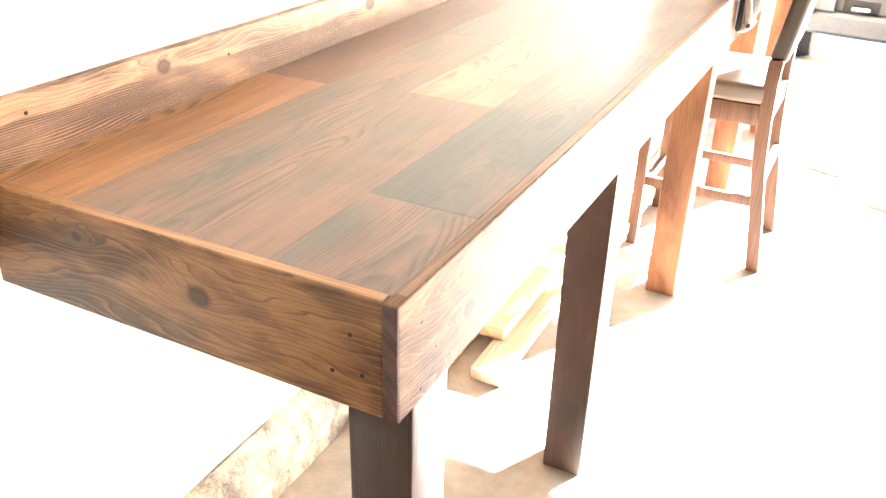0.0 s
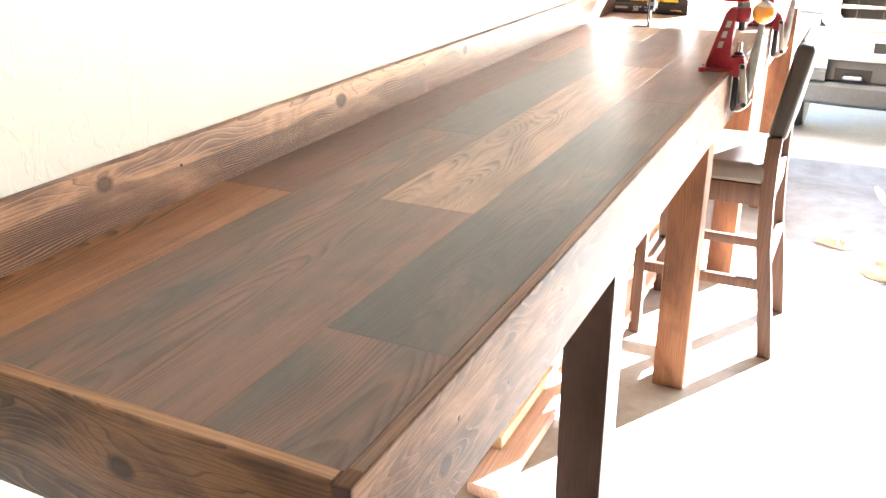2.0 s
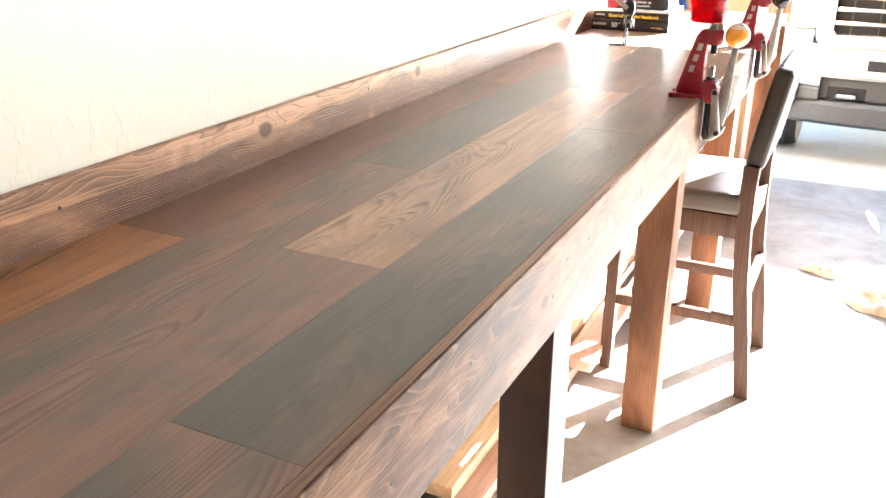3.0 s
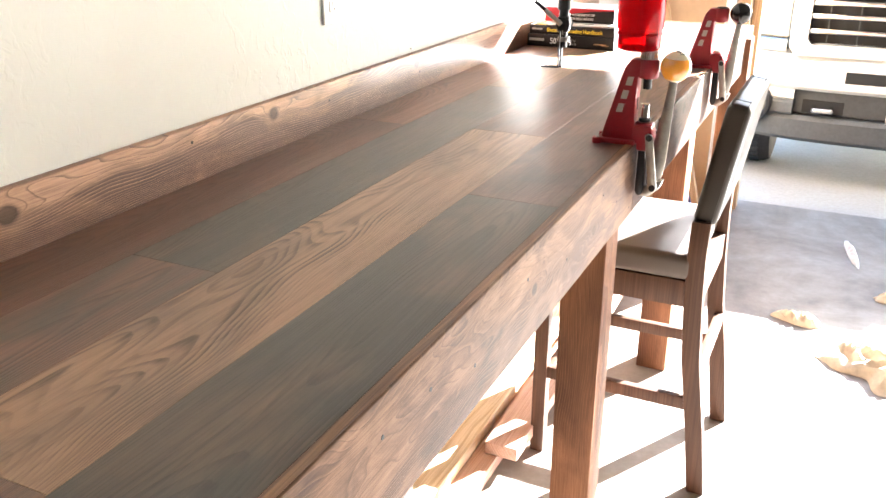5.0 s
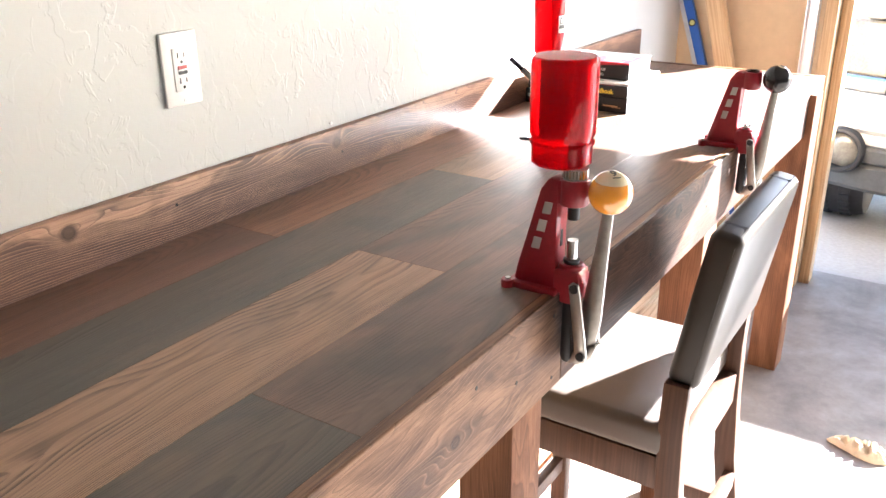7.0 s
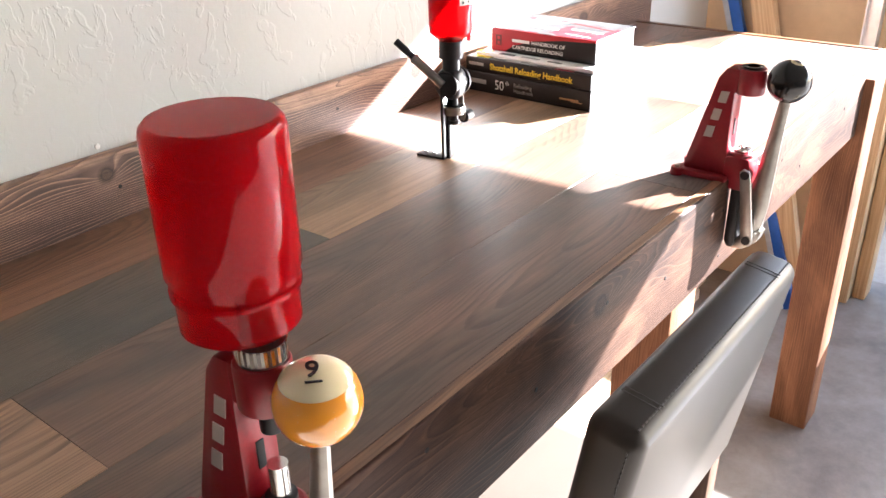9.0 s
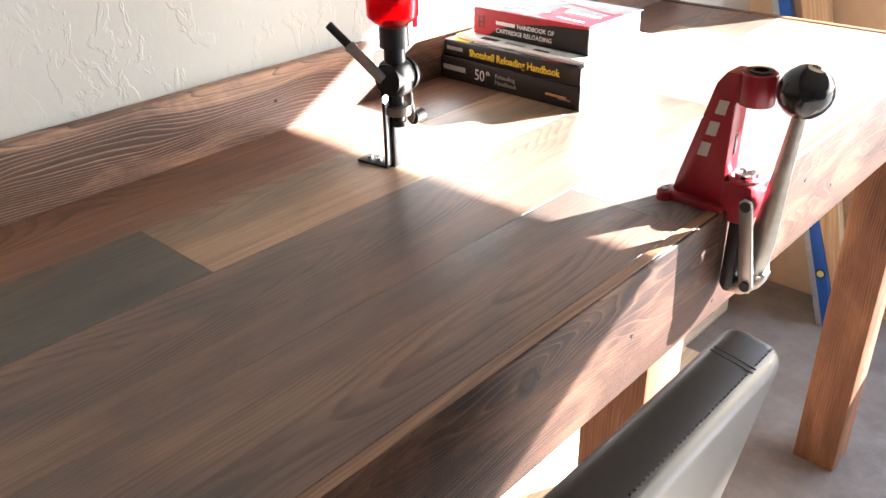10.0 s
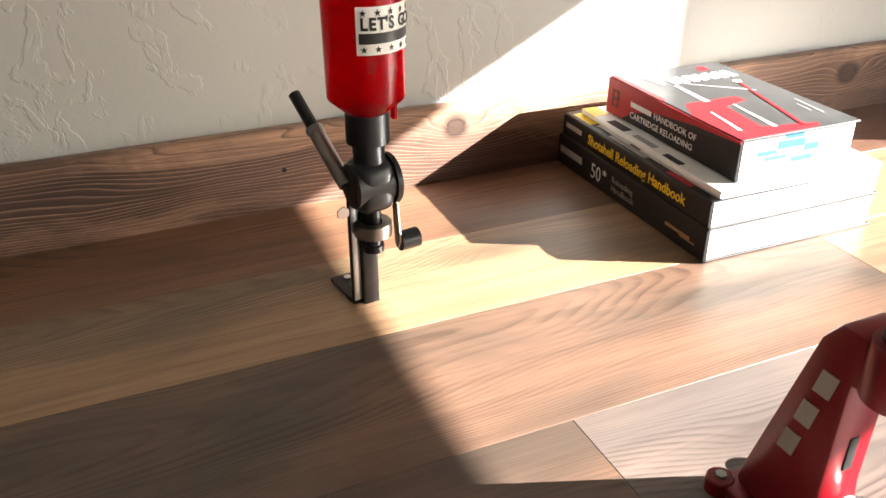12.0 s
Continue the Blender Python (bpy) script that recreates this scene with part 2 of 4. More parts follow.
    col = k.mix(k.math("MULTIPLY", shown, contrast), ground, pale)
    col = k.mix(k.math("MULTIPLY", k.ramp(saw, [(0.0, 0.9), (0.18, 0.0), (1.0, 0.0)]), contrast * 0.85), col, dark)
    col = k.mix(k.math("MULTIPLY", k.ramp(fibre, [(0.42, 0.0), (0.70, 1.0)]), 0.45), col, dark)
    if core is not None:
        col = k.mix(k.math("MULTIPLY", halo, 0.35), col, mid)
        col = k.mix(k.math("MULTIPLY", core, 0.85), col, tuple(c * 0.55 for c in dark))
        col = k.mix(k.math("MULTIPLY", inner, k.ramp(streak, [(0.35, 0.1), (0.62, 0.5)])), col, tuple(c * 0.5 for c in mid))
    k.set(color=col, rough=k.math("MULTIPLY_ADD", fibre, 0.22, rough - 0.11), spec=spec)
    k.bump(k.math("MULTIPLY_ADD", late, 0.5, k.math("MULTIPLY", fibre, -0.8)), lift, 0.0012)
    return k.mat


def laminate(name, base, smoke, dark, rings=330.0, sway=20.0, lines=0.5, cloud=0.5, rough=0.36, fine=0.16):
    """Printed floor plank: soft smoky clouds over a brown ground, arched ring lines and a few swirls about knots."""
    k = Nodes(name)
    base, smoke = tuple(c * 1.16 for c in base), tuple(c * 1.16 for c in smoke)
    co = k.coords((1, 1, 1), 7.0)
    own = k.n("SeparateXYZ")
    k.put(own.inputs[0], k.coords())
    sep = k.n("SeparateXYZ")
    k.put(sep.inputs[0], co)
    luck = k.n("ObjectInfo").outputs["Random"]
    slow_n = k.noise(k.coords((3.2, 0.9, 3.2), 7.0), 1.6, 2, 0.45)
    cloud_n = k.noise(k.coords((4.2, 1.5, 4.2), 7.0), 1.7, 5, 0.55, 0.8)
    wisp_n = k.noise(k.coords((42.0, 3.2, 42.0), 7.0), 1.3, 5, 0.62, 0.4)
    fibre_n = k.noise(k.coords((330.0, 7.0, 330.0), 7.0), 1.0, 4, 0.6)
    where_n = k.noise(k.coords((9.0, 1.6, 9.0), 3.0), 1.7, 3, 0.5)
    eye = k.n("TexVoronoi", feature="F1")
    k.put(eye.inputs["Vector"], k.coords((5.5, 1.9, 0.0), 7.0))
    eye.inputs["Scale"].default_value = 1.0
    swirl = k.math("EXPONENT", k.math("MULTIPLY", eye.outputs["Distance"], -7.0))
    side = k.math("SUBTRACT", own.outputs[0], k.math("MULTIPLY_ADD", luck, 0.12, -0.06))
    val = k.math("MULTIPLY_ADD", k.math("MULTIPLY", side, side), rings * 15.0, k.math("MULTIPLY", sep.outputs[1], rings * 0.09))
    val = k.math("MULTIPLY_ADD", own.outputs[0], rings * 0.25, val)
    val = k.math("MULTIPLY_ADD", slow_n, sway * 3.4, val)
    val = k.math("MULTIPLY_ADD", swirl, 22.0, val)
    val = k.math("MULTIPLY_ADD", wisp_n, 1.5, val)
    saw = k.math("FRACT", k.math("MULTIPLY", val, 0.40))
    ring = k.math("MULTIPLY", k.ramp(saw, [(0.0, 0.0), (0.40, 0.05), (0.80, 1.0), (0.93, 0.9), (1.0, 0.0)]), k.ramp(wisp_n, [(0.34, 0.15), (0.58, 1.0)]))
    shown = k.math("MULTIPLY", ring, k.ramp(where_n, [(0.34, 0.25), (0.56, 1.0)]))
    col = k.mix(k.ramp(cloud_n, [(0.60 - cloud * 0.36, 0.0), (0.82 - cloud * 0.36, 1.0)]), base, smoke)
    col = k.mix(k.ramp(wisp_n, [(0.46, 0.0), (0.80, 0.30)]), col, dark)
    col = k.mix(k.ramp(swirl, [(0.30, 0.0), (0.75, 0.7)]), col, dark)
    col = k.mix(k.math("MULTIPLY", shown, min(1.0, lines * 1.15)), col, dark)
    col = k.mix(k.math("MULTIPLY", k.ramp(fibre_n, [(0.44, 0.0), (0.70, 1.0)]), fine * 2.0), col, dark)
    k.set(color=col, rough=k.math("MULTIPLY_ADD", fibre_n, 0.14, rough - 0.07), spec=0.5)
    k.bump(k.math("MULTIPLY_ADD", shown, -0.8, k.math("MULTIPLY", fibre_n, -0.5)), 0.2, 0.001)
    return k.mat


# laminate floor planks of the worktop, by tone
PLANK = {
    "umber": laminate("plank_umber", (0.196, 0.107, 0.071), (0.092, 0.080, 0.063), (0.071, 0.045, 0.032), 300, 16, 0.60, 0.45),
    "slate": laminate("plank_slate", (0.150, 0.100, 0.066), (0.074, 0.066, 0.051), (0.040, 0.035, 0.027), 330, 16, 0.42, 0.88, 0.34),
    "tan": laminate("plank_tan", (0.345, 0.205, 0.122), (0.200, 0.132, 0.088), (0.080, 0.046, 0.029), 290, 30, 0.78, 0.40),
    "pale": laminate("plank_pale", (0.271, 0.159, 0.100), (0.177, 0.118, 0.083), (0.118, 0.068, 0.045), 330, 24, 0.65, 0.45),
    "orange": laminate("plank_orange", (0.342, 0.159, 0.073), (0.236, 0.116, 0.059), (0.053, 0.027, 0.015), 300, 12, 0.8, 0.4, fine=0.22),
    "russet": laminate("plank_russet", (0.159, 0.080, 0.054), (0.118, 0.071, 0.051), (0.061, 0.035, 0.025), 380, 10, 0.55, 0.5),
    "chestnut": laminate("plank_chestnut", (0.242, 0.124, 0.071), (0.130, 0.073, 0.047), (0.065, 0.035, 0.022), 330, 14, 0.55, 0.45, fine=0.22),
    "striped": laminate("plank_striped", (0.354, 0.218, 0.124), (0.153, 0.116, 0.078), (0.118, 0.076, 0.047), 420, 9, 0.5, 0.42, 0.38, fine=0.22),
    "walnut": laminate("plank_walnut", (0.182, 0.105, 0.071), (0.074, 0.057, 0.045), (0.052, 0.033, 0.024), 310, 24, 0.55, 0.50),
    "ash": laminate("plank_ash", (0.183, 0.136, 0.116), (0.124, 0.101, 0.091), (0.073, 0.057, 0.050), 400, 12, 0.7, 0.5, 0.40),
}
M_BACK = board("stained_backboard", (0.50, 0.300, 0.200), (0.135, 0.080, 0.063), (0.048, 0.033, 0.032), "y", "z", 125, 1.7, [(0.953, 0.988, 0.017), (1.561, 0.978, 0.019), (2.147, 0.988, 0.018), (2.735, 0.987, 0.015), (3.371, 0.985, 0.019), (3.99, 0.975, 0.022)], 0.9, 0.45, 0.3, 1.2, heart=1.01, cover=1.1, sap=0.986)
APRON_KNOTS = [(0.78, 0.83, 0.016), (1.375, 0.845, 0.016), (1.90, 0.85, 0.012), (2.20, 0.835, 0.012), (2.962, 0.890, 0.020)]
M_APRON = board("stained_apron", (0.210, 0.120, 0.073), (0.084, 0.046, 0.030), (0.028, 0.016, 0.012), "y", "z", 85, 2.6, APRON_KNOTS, 0.55, 0.62, 0.12, 2.0, heart=0.85, cover=0.75)
M_APRON_DARK = board("dark_stained_apron", (0.150, 0.078, 0.048), (0.062, 0.033, 0.023), (0.022, 0.013, 0.011), "y", "z", 95, 2.2, APRON_KNOTS, 0.65, 0.55, 0.2, 1.8, heart=0.87, cover=0.8)
M_END = board("stained_end_board", (0.310, 0.150, 0.068), (0.120, 0.056, 0.027), (0.022, 0.012, 0.009), "x", "z", 120, 2.0, [(-0.612, 0.858, 0.019), (-0.80, 0.885, 0.009)], 0.9, 0.4, 0.4, 2.2, cover=0.5)
M_LEG = board("stained_leg", (0.275, 0.132, 0.070), (0.150, 0.067, 0.036), (0.060, 0.027, 0.017), "z", "x", 190, 1.2, (), 0.6, 0.65, 0.15, 0.8, cover=0.45)
M_LEGDARK = board("darker_leg", (0.115, 0.066, 0.052), (0.070, 0.040, 0.032), (0.036, 0.022, 0.019), "z", "x", 210, 0.9, (), 0.5, 0.5, 0.4, 0.8)
M_EDGE = wood("rubbed_edge", (0.46, 0.25, 0.11), (0.22, 0.10, 0.04), "x", 300, 4, 0.5, 0.42, (), "y", "z", 0.3)
M_EDGE_Y = wood("rubbed_front_edge", (0.31, 0.165, 0.085), (0.10, 0.05, 0.028), "y", 300, 4, 0.5, 0.42, (), "x", "z", 0.3)
M_ENDGRAIN = wood("end_grain", (0.12, 0.062, 0.05), (0.045, 0.026, 0.022), "y", 160, 1.0, 0.5, 0.6, (), "x", "z", 0.4)
M_PINE = wood("raw_pine", (0.72, 0.55, 0.36), (0.48, 0.32, 0.18), "y", 400, 5.0, 0.35, 0.6, (), "x", "z", 0.4)
M_PINE_PINK = wood("raw_fir", (0.64, 0.44, 0.35), (0.46, 0.27, 0.20), "y", 450, 4.0, 0.35, 0.6, (), "x", "z", 0.35)
M_STUD = wood("framing_timber", (0.60, 0.43, 0.25), (0.40, 0.25, 0.12), "z", 420, 3.0, 0.4, 0.55, (), "x", "y", 0.35)
M_CHAIRWOOD = wood("chair_wood", (0.128, 0.068, 0.043), (0.050, 0.026, 0.018), "z", 600, 3.0, 0.2, 0.42, (), "x", "y", 0.18, spec=0.25)

# plaster with a knockdown texture
k = Nodes("textured_plaster")
co = k.coords()
tall = k.coords((1.0, 1.1, 0.75))
big, small, blot = k.noise(tall, 25, 4, 0.55, 0.5), k.noise(co, 110, 4, 0.6), k.noise(co, 2.5, 3)
raised = k.math("MULTIPLY", k.ramp(big, [(0.53, 0.0), (0.57, 1.0)]), k.ramp(k.noise(co, 5, 3), [(0.42, 0.25), (0.58, 1.0)]))
k.set(color=k.mix(blot, (0.59, 0.60, 0.587), (0.535, 0.545, 0.53)), rough=0.62, spec=0.35)
k.bump(k.math("MULTIPLY_ADD", raised, 1.0, k.math("MULTIPLY", small, 0.35)), 0.31, 0.0019)
M_PLASTER = k.mat
M_TANWALL = plain("tan_board", (0.56, 0.42, 0.27), 0.75, vary=0.05, grain=25, bump=0.15)
M_UNSEEN = plain("bare_grey_board", (0.29, 0.285, 0.28), 0.8, vary=0.06, grain=20, bump=0.15)

# worn garage concrete
k = Nodes("garage_concrete")
co = k.coords()
a, b, c = k.noise(co, 2.2, 6, 0.65, 0.8), k.noise(co, 11, 6, 0.7), k.noise(co, 140, 3)
blend = k.math("MULTIPLY_ADD", a, 0.6, k.math("MULTIPLY", b, 0.4))
col = k.ramp(blend, [(0.36, (0.130, 0.109, 0.090)), (0.5, (0.230, 0.203, 0.173)), (0.62, (0.320, 0.291, 0.254))])
k.set(color=k.mix(k.math("MULTIPLY", c, 0.25), col, (0.20, 0.18, 0.16)), rough=k.math("MULTIPLY_ADD", b, 0.3, 0.4))
k.bump(k.math("ADD", b, c), 0.2, 0.001)
M_CONCRETE = k.mat
k = Nodes("rough_stem_wall")
co = k.coords()
a, b = k.noise(co, 14, 6, 0.7, 0.4), k.noise(co, 90, 4, 0.6)
k.set(color=k.ramp(a, [(0.35, (0.10, 0.085, 0.07)), (0.6, (0.34, 0.30, 0.24))]), rough=0.85)
k.bump(k.math("ADD", a, b), 0.7, 0.006)
M_STEM = k.mat
k = Nodes("driveway_concrete")
co = k.coords()
a, b = k.noise(co, 0.9, 5, 0.6), k.noise(co, 60, 4)
k.set(color=k.ramp(k.math("MULTIPLY_ADD", a, 0.6, k.math("MULTIPLY", b, 0.4)), [(0.3, (0.25, 0.23, 0.205)), (0.7, (0.39, 0.37, 0.335))]), rough=0.85)
k.bump(b, 0.3, 0.002)
M_DRIVE = k.mat

M_RED = plain("red_painted_cast_metal", (0.215, 0.005, 0.012), 0.36, 0.0, 0.08, 220, 0.10, coat=0.08)
M_WHITEMARK = plain("bare_cast_marks", (0.42, 0.38, 0.345), 0.5, 0.3, 0.05)
M_STEEL = plain("brushed_steel", (0.38, 0.365, 0.335), 0.36, 1.0, 0.10, 90)
M_CHROME = plain("bright_steel", (0.72, 0.71, 0.69), 0.16, 1.0, 0.04, 60)
M_BLACKSTEEL = plain("black_oxide_steel", (0.025, 0.025, 0.027), 0.38, 0.5, 0.15, 120, 0.05)
M_BLACKPLASTIC = plain("black_plastic", (0.014, 0.015, 0.018), 0.35, 0.0, 0.1, 160, 0.05)
k = Nodes("dark_brown_leather")
co = k.coords()
k.set(color=k.mix(k.noise(co, 9, 3), (0.026, 0.021, 0.016), (0.035, 0.028, 0.022)), rough=0.38, spec=0.34)
k.bump(k.noise(co, 420, 3, 0.6), 0.06, 0.0006)
M_LEATHER = k.mat
# seat leather, a lighter brown than the backrest
k = Nodes("lighter_brown_leather")
co = k.coords()
k.set(color=k.mix(k.noise(co, 7, 4), (0.075, 0.058, 0.047), (0.105, 0.085, 0.070)), rough=0.42, spec=0.5)
k.bump(k.math("MULTIPLY_ADD", k.noise(co, 14, 3), 1.5, k.noise(co, 420, 3, 0.6)), 0.12, 0.0012)
M_SEAT = k.mat
M_THREAD = plain("grey_thread", (0.075, 0.068, 0.062), 0.7)
M_BALL8 = plain("black_phenolic", (0.008, 0.008, 0.009), 0.12, 0.0, 0.1, 40, coat=0.15, spec=0.4)
M_IVORY = plain("ivory_phenolic", (0.80, 0.69, 0.43), 0.14, 0.0, 0.04, 40, coat=1.0)
M_AMBER = plain("orange_phenolic", (0.78, 0.30, 0.02), 0.14, 0.0, 0.05, 40, coat=1.0)
M_INK = plain("black_print", (0.012, 0.012, 0.014), 0.5)
M_PAPER = plain("white_paper", (0.86, 0.85, 0.82), 0.7, vary=0.03)
M_WHITEPLASTIC = plain("white_plastic", (0.80, 0.79, 0.77), 0.3, vary=0.02)
M_REDPLASTIC = plain("red_button", (0.45, 0.05, 0.04), 0.4)
M_YELLOW = plain("yellow_print", (0.85, 0.60, 0.03), 0.5)
M_WHITEPRINT = plain("white_print", (0.82, 0.82, 0.80), 0.5)
M_GREYPRINT = plain("grey_print", (0.34, 0.33, 0.31), 0.5)
M_BLACKCOVER = plain("black_book_cover", (0.012, 0.011, 0.012), 0.42, 0.0, 0.15, 50, spec=0.3)
M_REDCOVER = plain("red_book_cover", (0.40, 0.02, 0.03), 0.4, 0.0, 0.1, 50, spec=0.3)
M_GREYCOVER = plain("silver_grey_book_cover", (0.075, 0.078, 0.080), 0.34, 0.0, 0.3, 25, coat=0.1)
M_BLUE = plain("blue_anodised", (0.02, 0.10, 0.42), 0.35, 0.2, 0.06)
M_SILVERWHITE = plain("silver_white_car_paint", (0.52, 0.52, 0.50), 0.25, 0.15, 0.02, 30, coat=0.7)
M_DARKTRIM = plain("grey_bumper_plastic", (0.062, 0.065, 0.068), 0.6, 0.0, 0.12, 60, 0.1)
M_BEZEL = plain("dark_grey_bezel", (0.022, 0.023, 0.025), 0.55, 0.0, 0.1, 60, 0.1)
M_RUBBER = plain("tyre_rubber", (0.020, 0.020, 0.021), 0.8, 0.0, 0.2, 60, 0.2)
M_VOID = plain("black_opening", (0.008, 0.008, 0.009), 0.7)
M_LENS = plain("frosted_lamp_glass", (0.20, 0.19, 0.165), 0.22, 0.2, 0.2, 90, 0.5, coat=0.5)
M_TAN_CLOTH = plain("tan_suede", (0.64, 0.55, 0.41), 0.85, 0.0, 0.12, 60, 0.4)
M_GALV = plain("galvanised_steel", (0.55, 0.58, 0.62), 0.35, 0.9, 0.08, 50)
# red translucent plastic: part clear, part cloudy
k = Nodes("red_translucent_plastic")
co = k.coords()
k.set(color=(0.72, 0.006, 0.014), rough=k.math("MULTIPLY_ADD", k.noise(co, 60, 3), 0.08, 0.12), trans=0.80, ior=1.05, coat=0.3, coat_rough=0.04)
M_REDCLEAR = k.mat

# ---- the garage ----
WALL_X, FRONT_Y, CEIL = -0.985, 4.80, 2.6
R_X, B_Y = 4.9, -2.6
T = 0.92                                    # worktop surface
F = -0.351                                  # face of the front apron
END = 0.612                                 # near end of the bench
FAR = 4.285
JAMB_X, DOOR_TOP, DOOR_R = -0.385, 1.819, 4.35


def wall(name, x0, x1, y0, y1, z0, z1, mat, label):
    return solid(name, box(bmesh.new(), x0, x1, y0, y1, z0, z1), mat, label, "wall", kind="structure", smooth=0)


solid("floor", box(bmesh.new(), WALL_X - 0.12, R_X + 0.12, B_Y - 0.12, 5.01, -0.12, 0.0), M_CONCRETE, "grey stained smooth concrete garage floor", "floor", kind="structure", smooth=0)
wall("wall_west", WALL_X - 0.12, WALL_X, B_Y - 0.12, FRONT_Y, 0.0, CEIL, M_PLASTER, "white knockdown-textured plaster wall behind the bench")
wall("wall_east", R_X, R_X + 0.12, B_Y - 0.12, FRONT_Y, 0.0, CEIL, M_UNSEEN, "plain grey garage wall")
wall("wall_south", WALL_X, R_X, B_Y - 0.12, B_Y, 0.0, CEIL, M_UNSEEN, "plain grey garage wall")
wall("wall_north_pier", WALL_X - 0.12, -0.468, FRONT_Y, 4.92, 0.0, CEIL, M_TANWALL, "tan unpainted board wall beside the garage door")
wall("wall_north_side", DOOR_R, R_X + 0.12, FRONT_Y, 4.92, 0.0, CEIL, M_TANWALL, "tan board wall beside the garage door")
wall("wall_north_header", -0.468, DOOR_R, FRONT_Y + 0.06, 4.92, DOOR_TOP, CEIL, M_UNSEEN, "plain header over the garage door opening")
solid("ceiling", box(bmesh.new(), WALL_X - 0.12, R_X + 0.12, B_Y - 0.12, 4.92, CEIL, CEIL + 0.1), M_UNSEEN, "plain grey garage ceiling", "ceiling", kind="structure", smooth=0)

# concrete stem wall at the foot of the plaster, with a broken upper edge
bm = bmesh.new()
rng = random.Random(4)
n = 150
rows = []
for i in range(n + 1):
    y = B_Y + (FRONT_Y - B_Y) * i / n
    j = rng.uniform(-0.006, 0.006)
    rows.append([bm.verts.new(p) for p in ((WALL_X, y, 0.0), (-0.925 + j * 0.5, y, 0.0), (-0.93 + j, y, 0.075 + j), (-0.955 + rng.uniform(-0.004, 0.004), y, 0.135 + j), (-0.975, y, 0.152 + rng.uniform(-0.01, 0.008)), (WALL_X, y, 0.153))])
for a, b in zip(rows, rows[1:]):
    for i in range(5):
        bm.faces.new([a[i], b[i], b[i + 1], a[i + 1]])
bmesh.ops.recalc_face_normals(bm, faces=bm.faces[:])
solid("trim_stem_wall", bm, M_STEM, "rough poured concrete stem wall along the floor", "stem wall", kind="structure")

# door jamb: framing post, its trim and the galvanised door track
jamb = thing("trim_door_jamb", "bare timber garage door jamb", "door jamb", kind="structure")
part("post", box(bmesh.new(), -0.468, -0.425, 4.80, 4.93, 0.0, DOOR_TOP, 0.003), M_STUD, jamb)
part("stop_board", box(bmesh.new(), -0.423, JAMB_X, 4.855, 4.93, 0.0, DOOR_TOP, 0.003), M_STUD, jamb)
track = thing("trim_door_track", "galvanised steel garage door track", "door track", kind="structure")
part("rail", box(box(bmesh.new(), -0.520, -0.490, 4.765, 4.768, 0.06, DOOR_TOP), -0.520, -0.517, 4.74, 4.765, 0.06, DOOR_TOP), M_GALV, track, smooth=0)
part("rail", box(bmesh.new(), -0.490, -0.483, 4.755, 4.798, 0.02, DOOR_TOP), M_GALV, track, smooth=0)

# ---- outside ----
bm = bmesh.new()
box(bm, -1.6, 7.0, 5.022, 13.0, -0.16, -0.012)
for v in bm.verts:
    v.co.z -= 0.070 * max(0.0, v.co.y - 5.022) / 1.0
solid("pavement_driveway", bm, M_DRIVE, "pale concrete driveway in full sun", "driveway", kind="structure", smooth=0)
bm = bmesh.new()
bmesh.ops.create_grid(bm, x_segments=8, y_segments=8, size=400, matrix=Matrix.Translation((0, 0, -0.6)))
solid("ground", bm, plain("dry_ground", (0.32, 0.26, 0.19), 0.9, vary=0.2, grain=1.5), "dry pale ground beyond the driveway", "ground", kind="structure", smooth=0)

# ---- the bench ----
bench = thing("workbench", "long stained wooden workbench topped with laminate planks", "workbench")
part("top_deck", box(bmesh.new(), -0.966, F + 0.0185 - 0.038, END + 0.02, FAR - 0.002, T - 0.035, T - 0.009), M_PINE, bench)
for name, y0, y1 in (("front_apron", END, 2.4797), ("front_apron", 2.4803, FAR)):
    part(name, box(bmesh.new(), F - 0.019, F, y0, y1, 0.776, T + 0.002, 0.0025, 3), M_APRON if y0 < 2 else M_APRON_DARK, bench, "stained pine apron board" if y0 < 2 else "dark-stained pine apron board")
part("rubbed_edge", box(bmesh.new(), F - 0.0165, F - 0.0035, END + 0.022, FAR - 0.004, T + 0.0018, T + 0.0026, 0.0003, 1), M_EDGE_Y, bench, "lighter rubbed top edge")
part("apron_end_grain", box(bmesh.new(), F - 0.0188, F - 0.0004, END - 0.0012, END + 0.001, 0.7795, T + 0.0005, 0.0008, 1), M_ENDGRAIN, bench, "dark end grain")
part("end_apron", box(bmesh.new(), -0.966, F - 0.0195, END, END + 0.019, 0.776, T + 0.002, 0.0025, 3), M_END, bench, "dark-stained pine end board")
part("rubbed_edge", box(bmesh.new(), -0.965, F - 0.021, END + 0.0035, END + 0.0165, T + 0.0018, T + 0.0026, 0.0003, 1), M_EDGE, bench, "lighter rubbed top edge")
part("end_apron", box(bmesh.new(), -0.966, F - 0.0195, FAR - 0.019, FAR, 0.776, T + 0.002, 0.0025, 3), M_END, bench)
part("backboard", box(bmesh.new(), WALL_X + 0.001, -0.966, END + 0.02, 4.355, T - 0.02, 1.012, 0.0025, 3), M_BACK, bench, "stained pine backboard with knots")
leg_me = {}
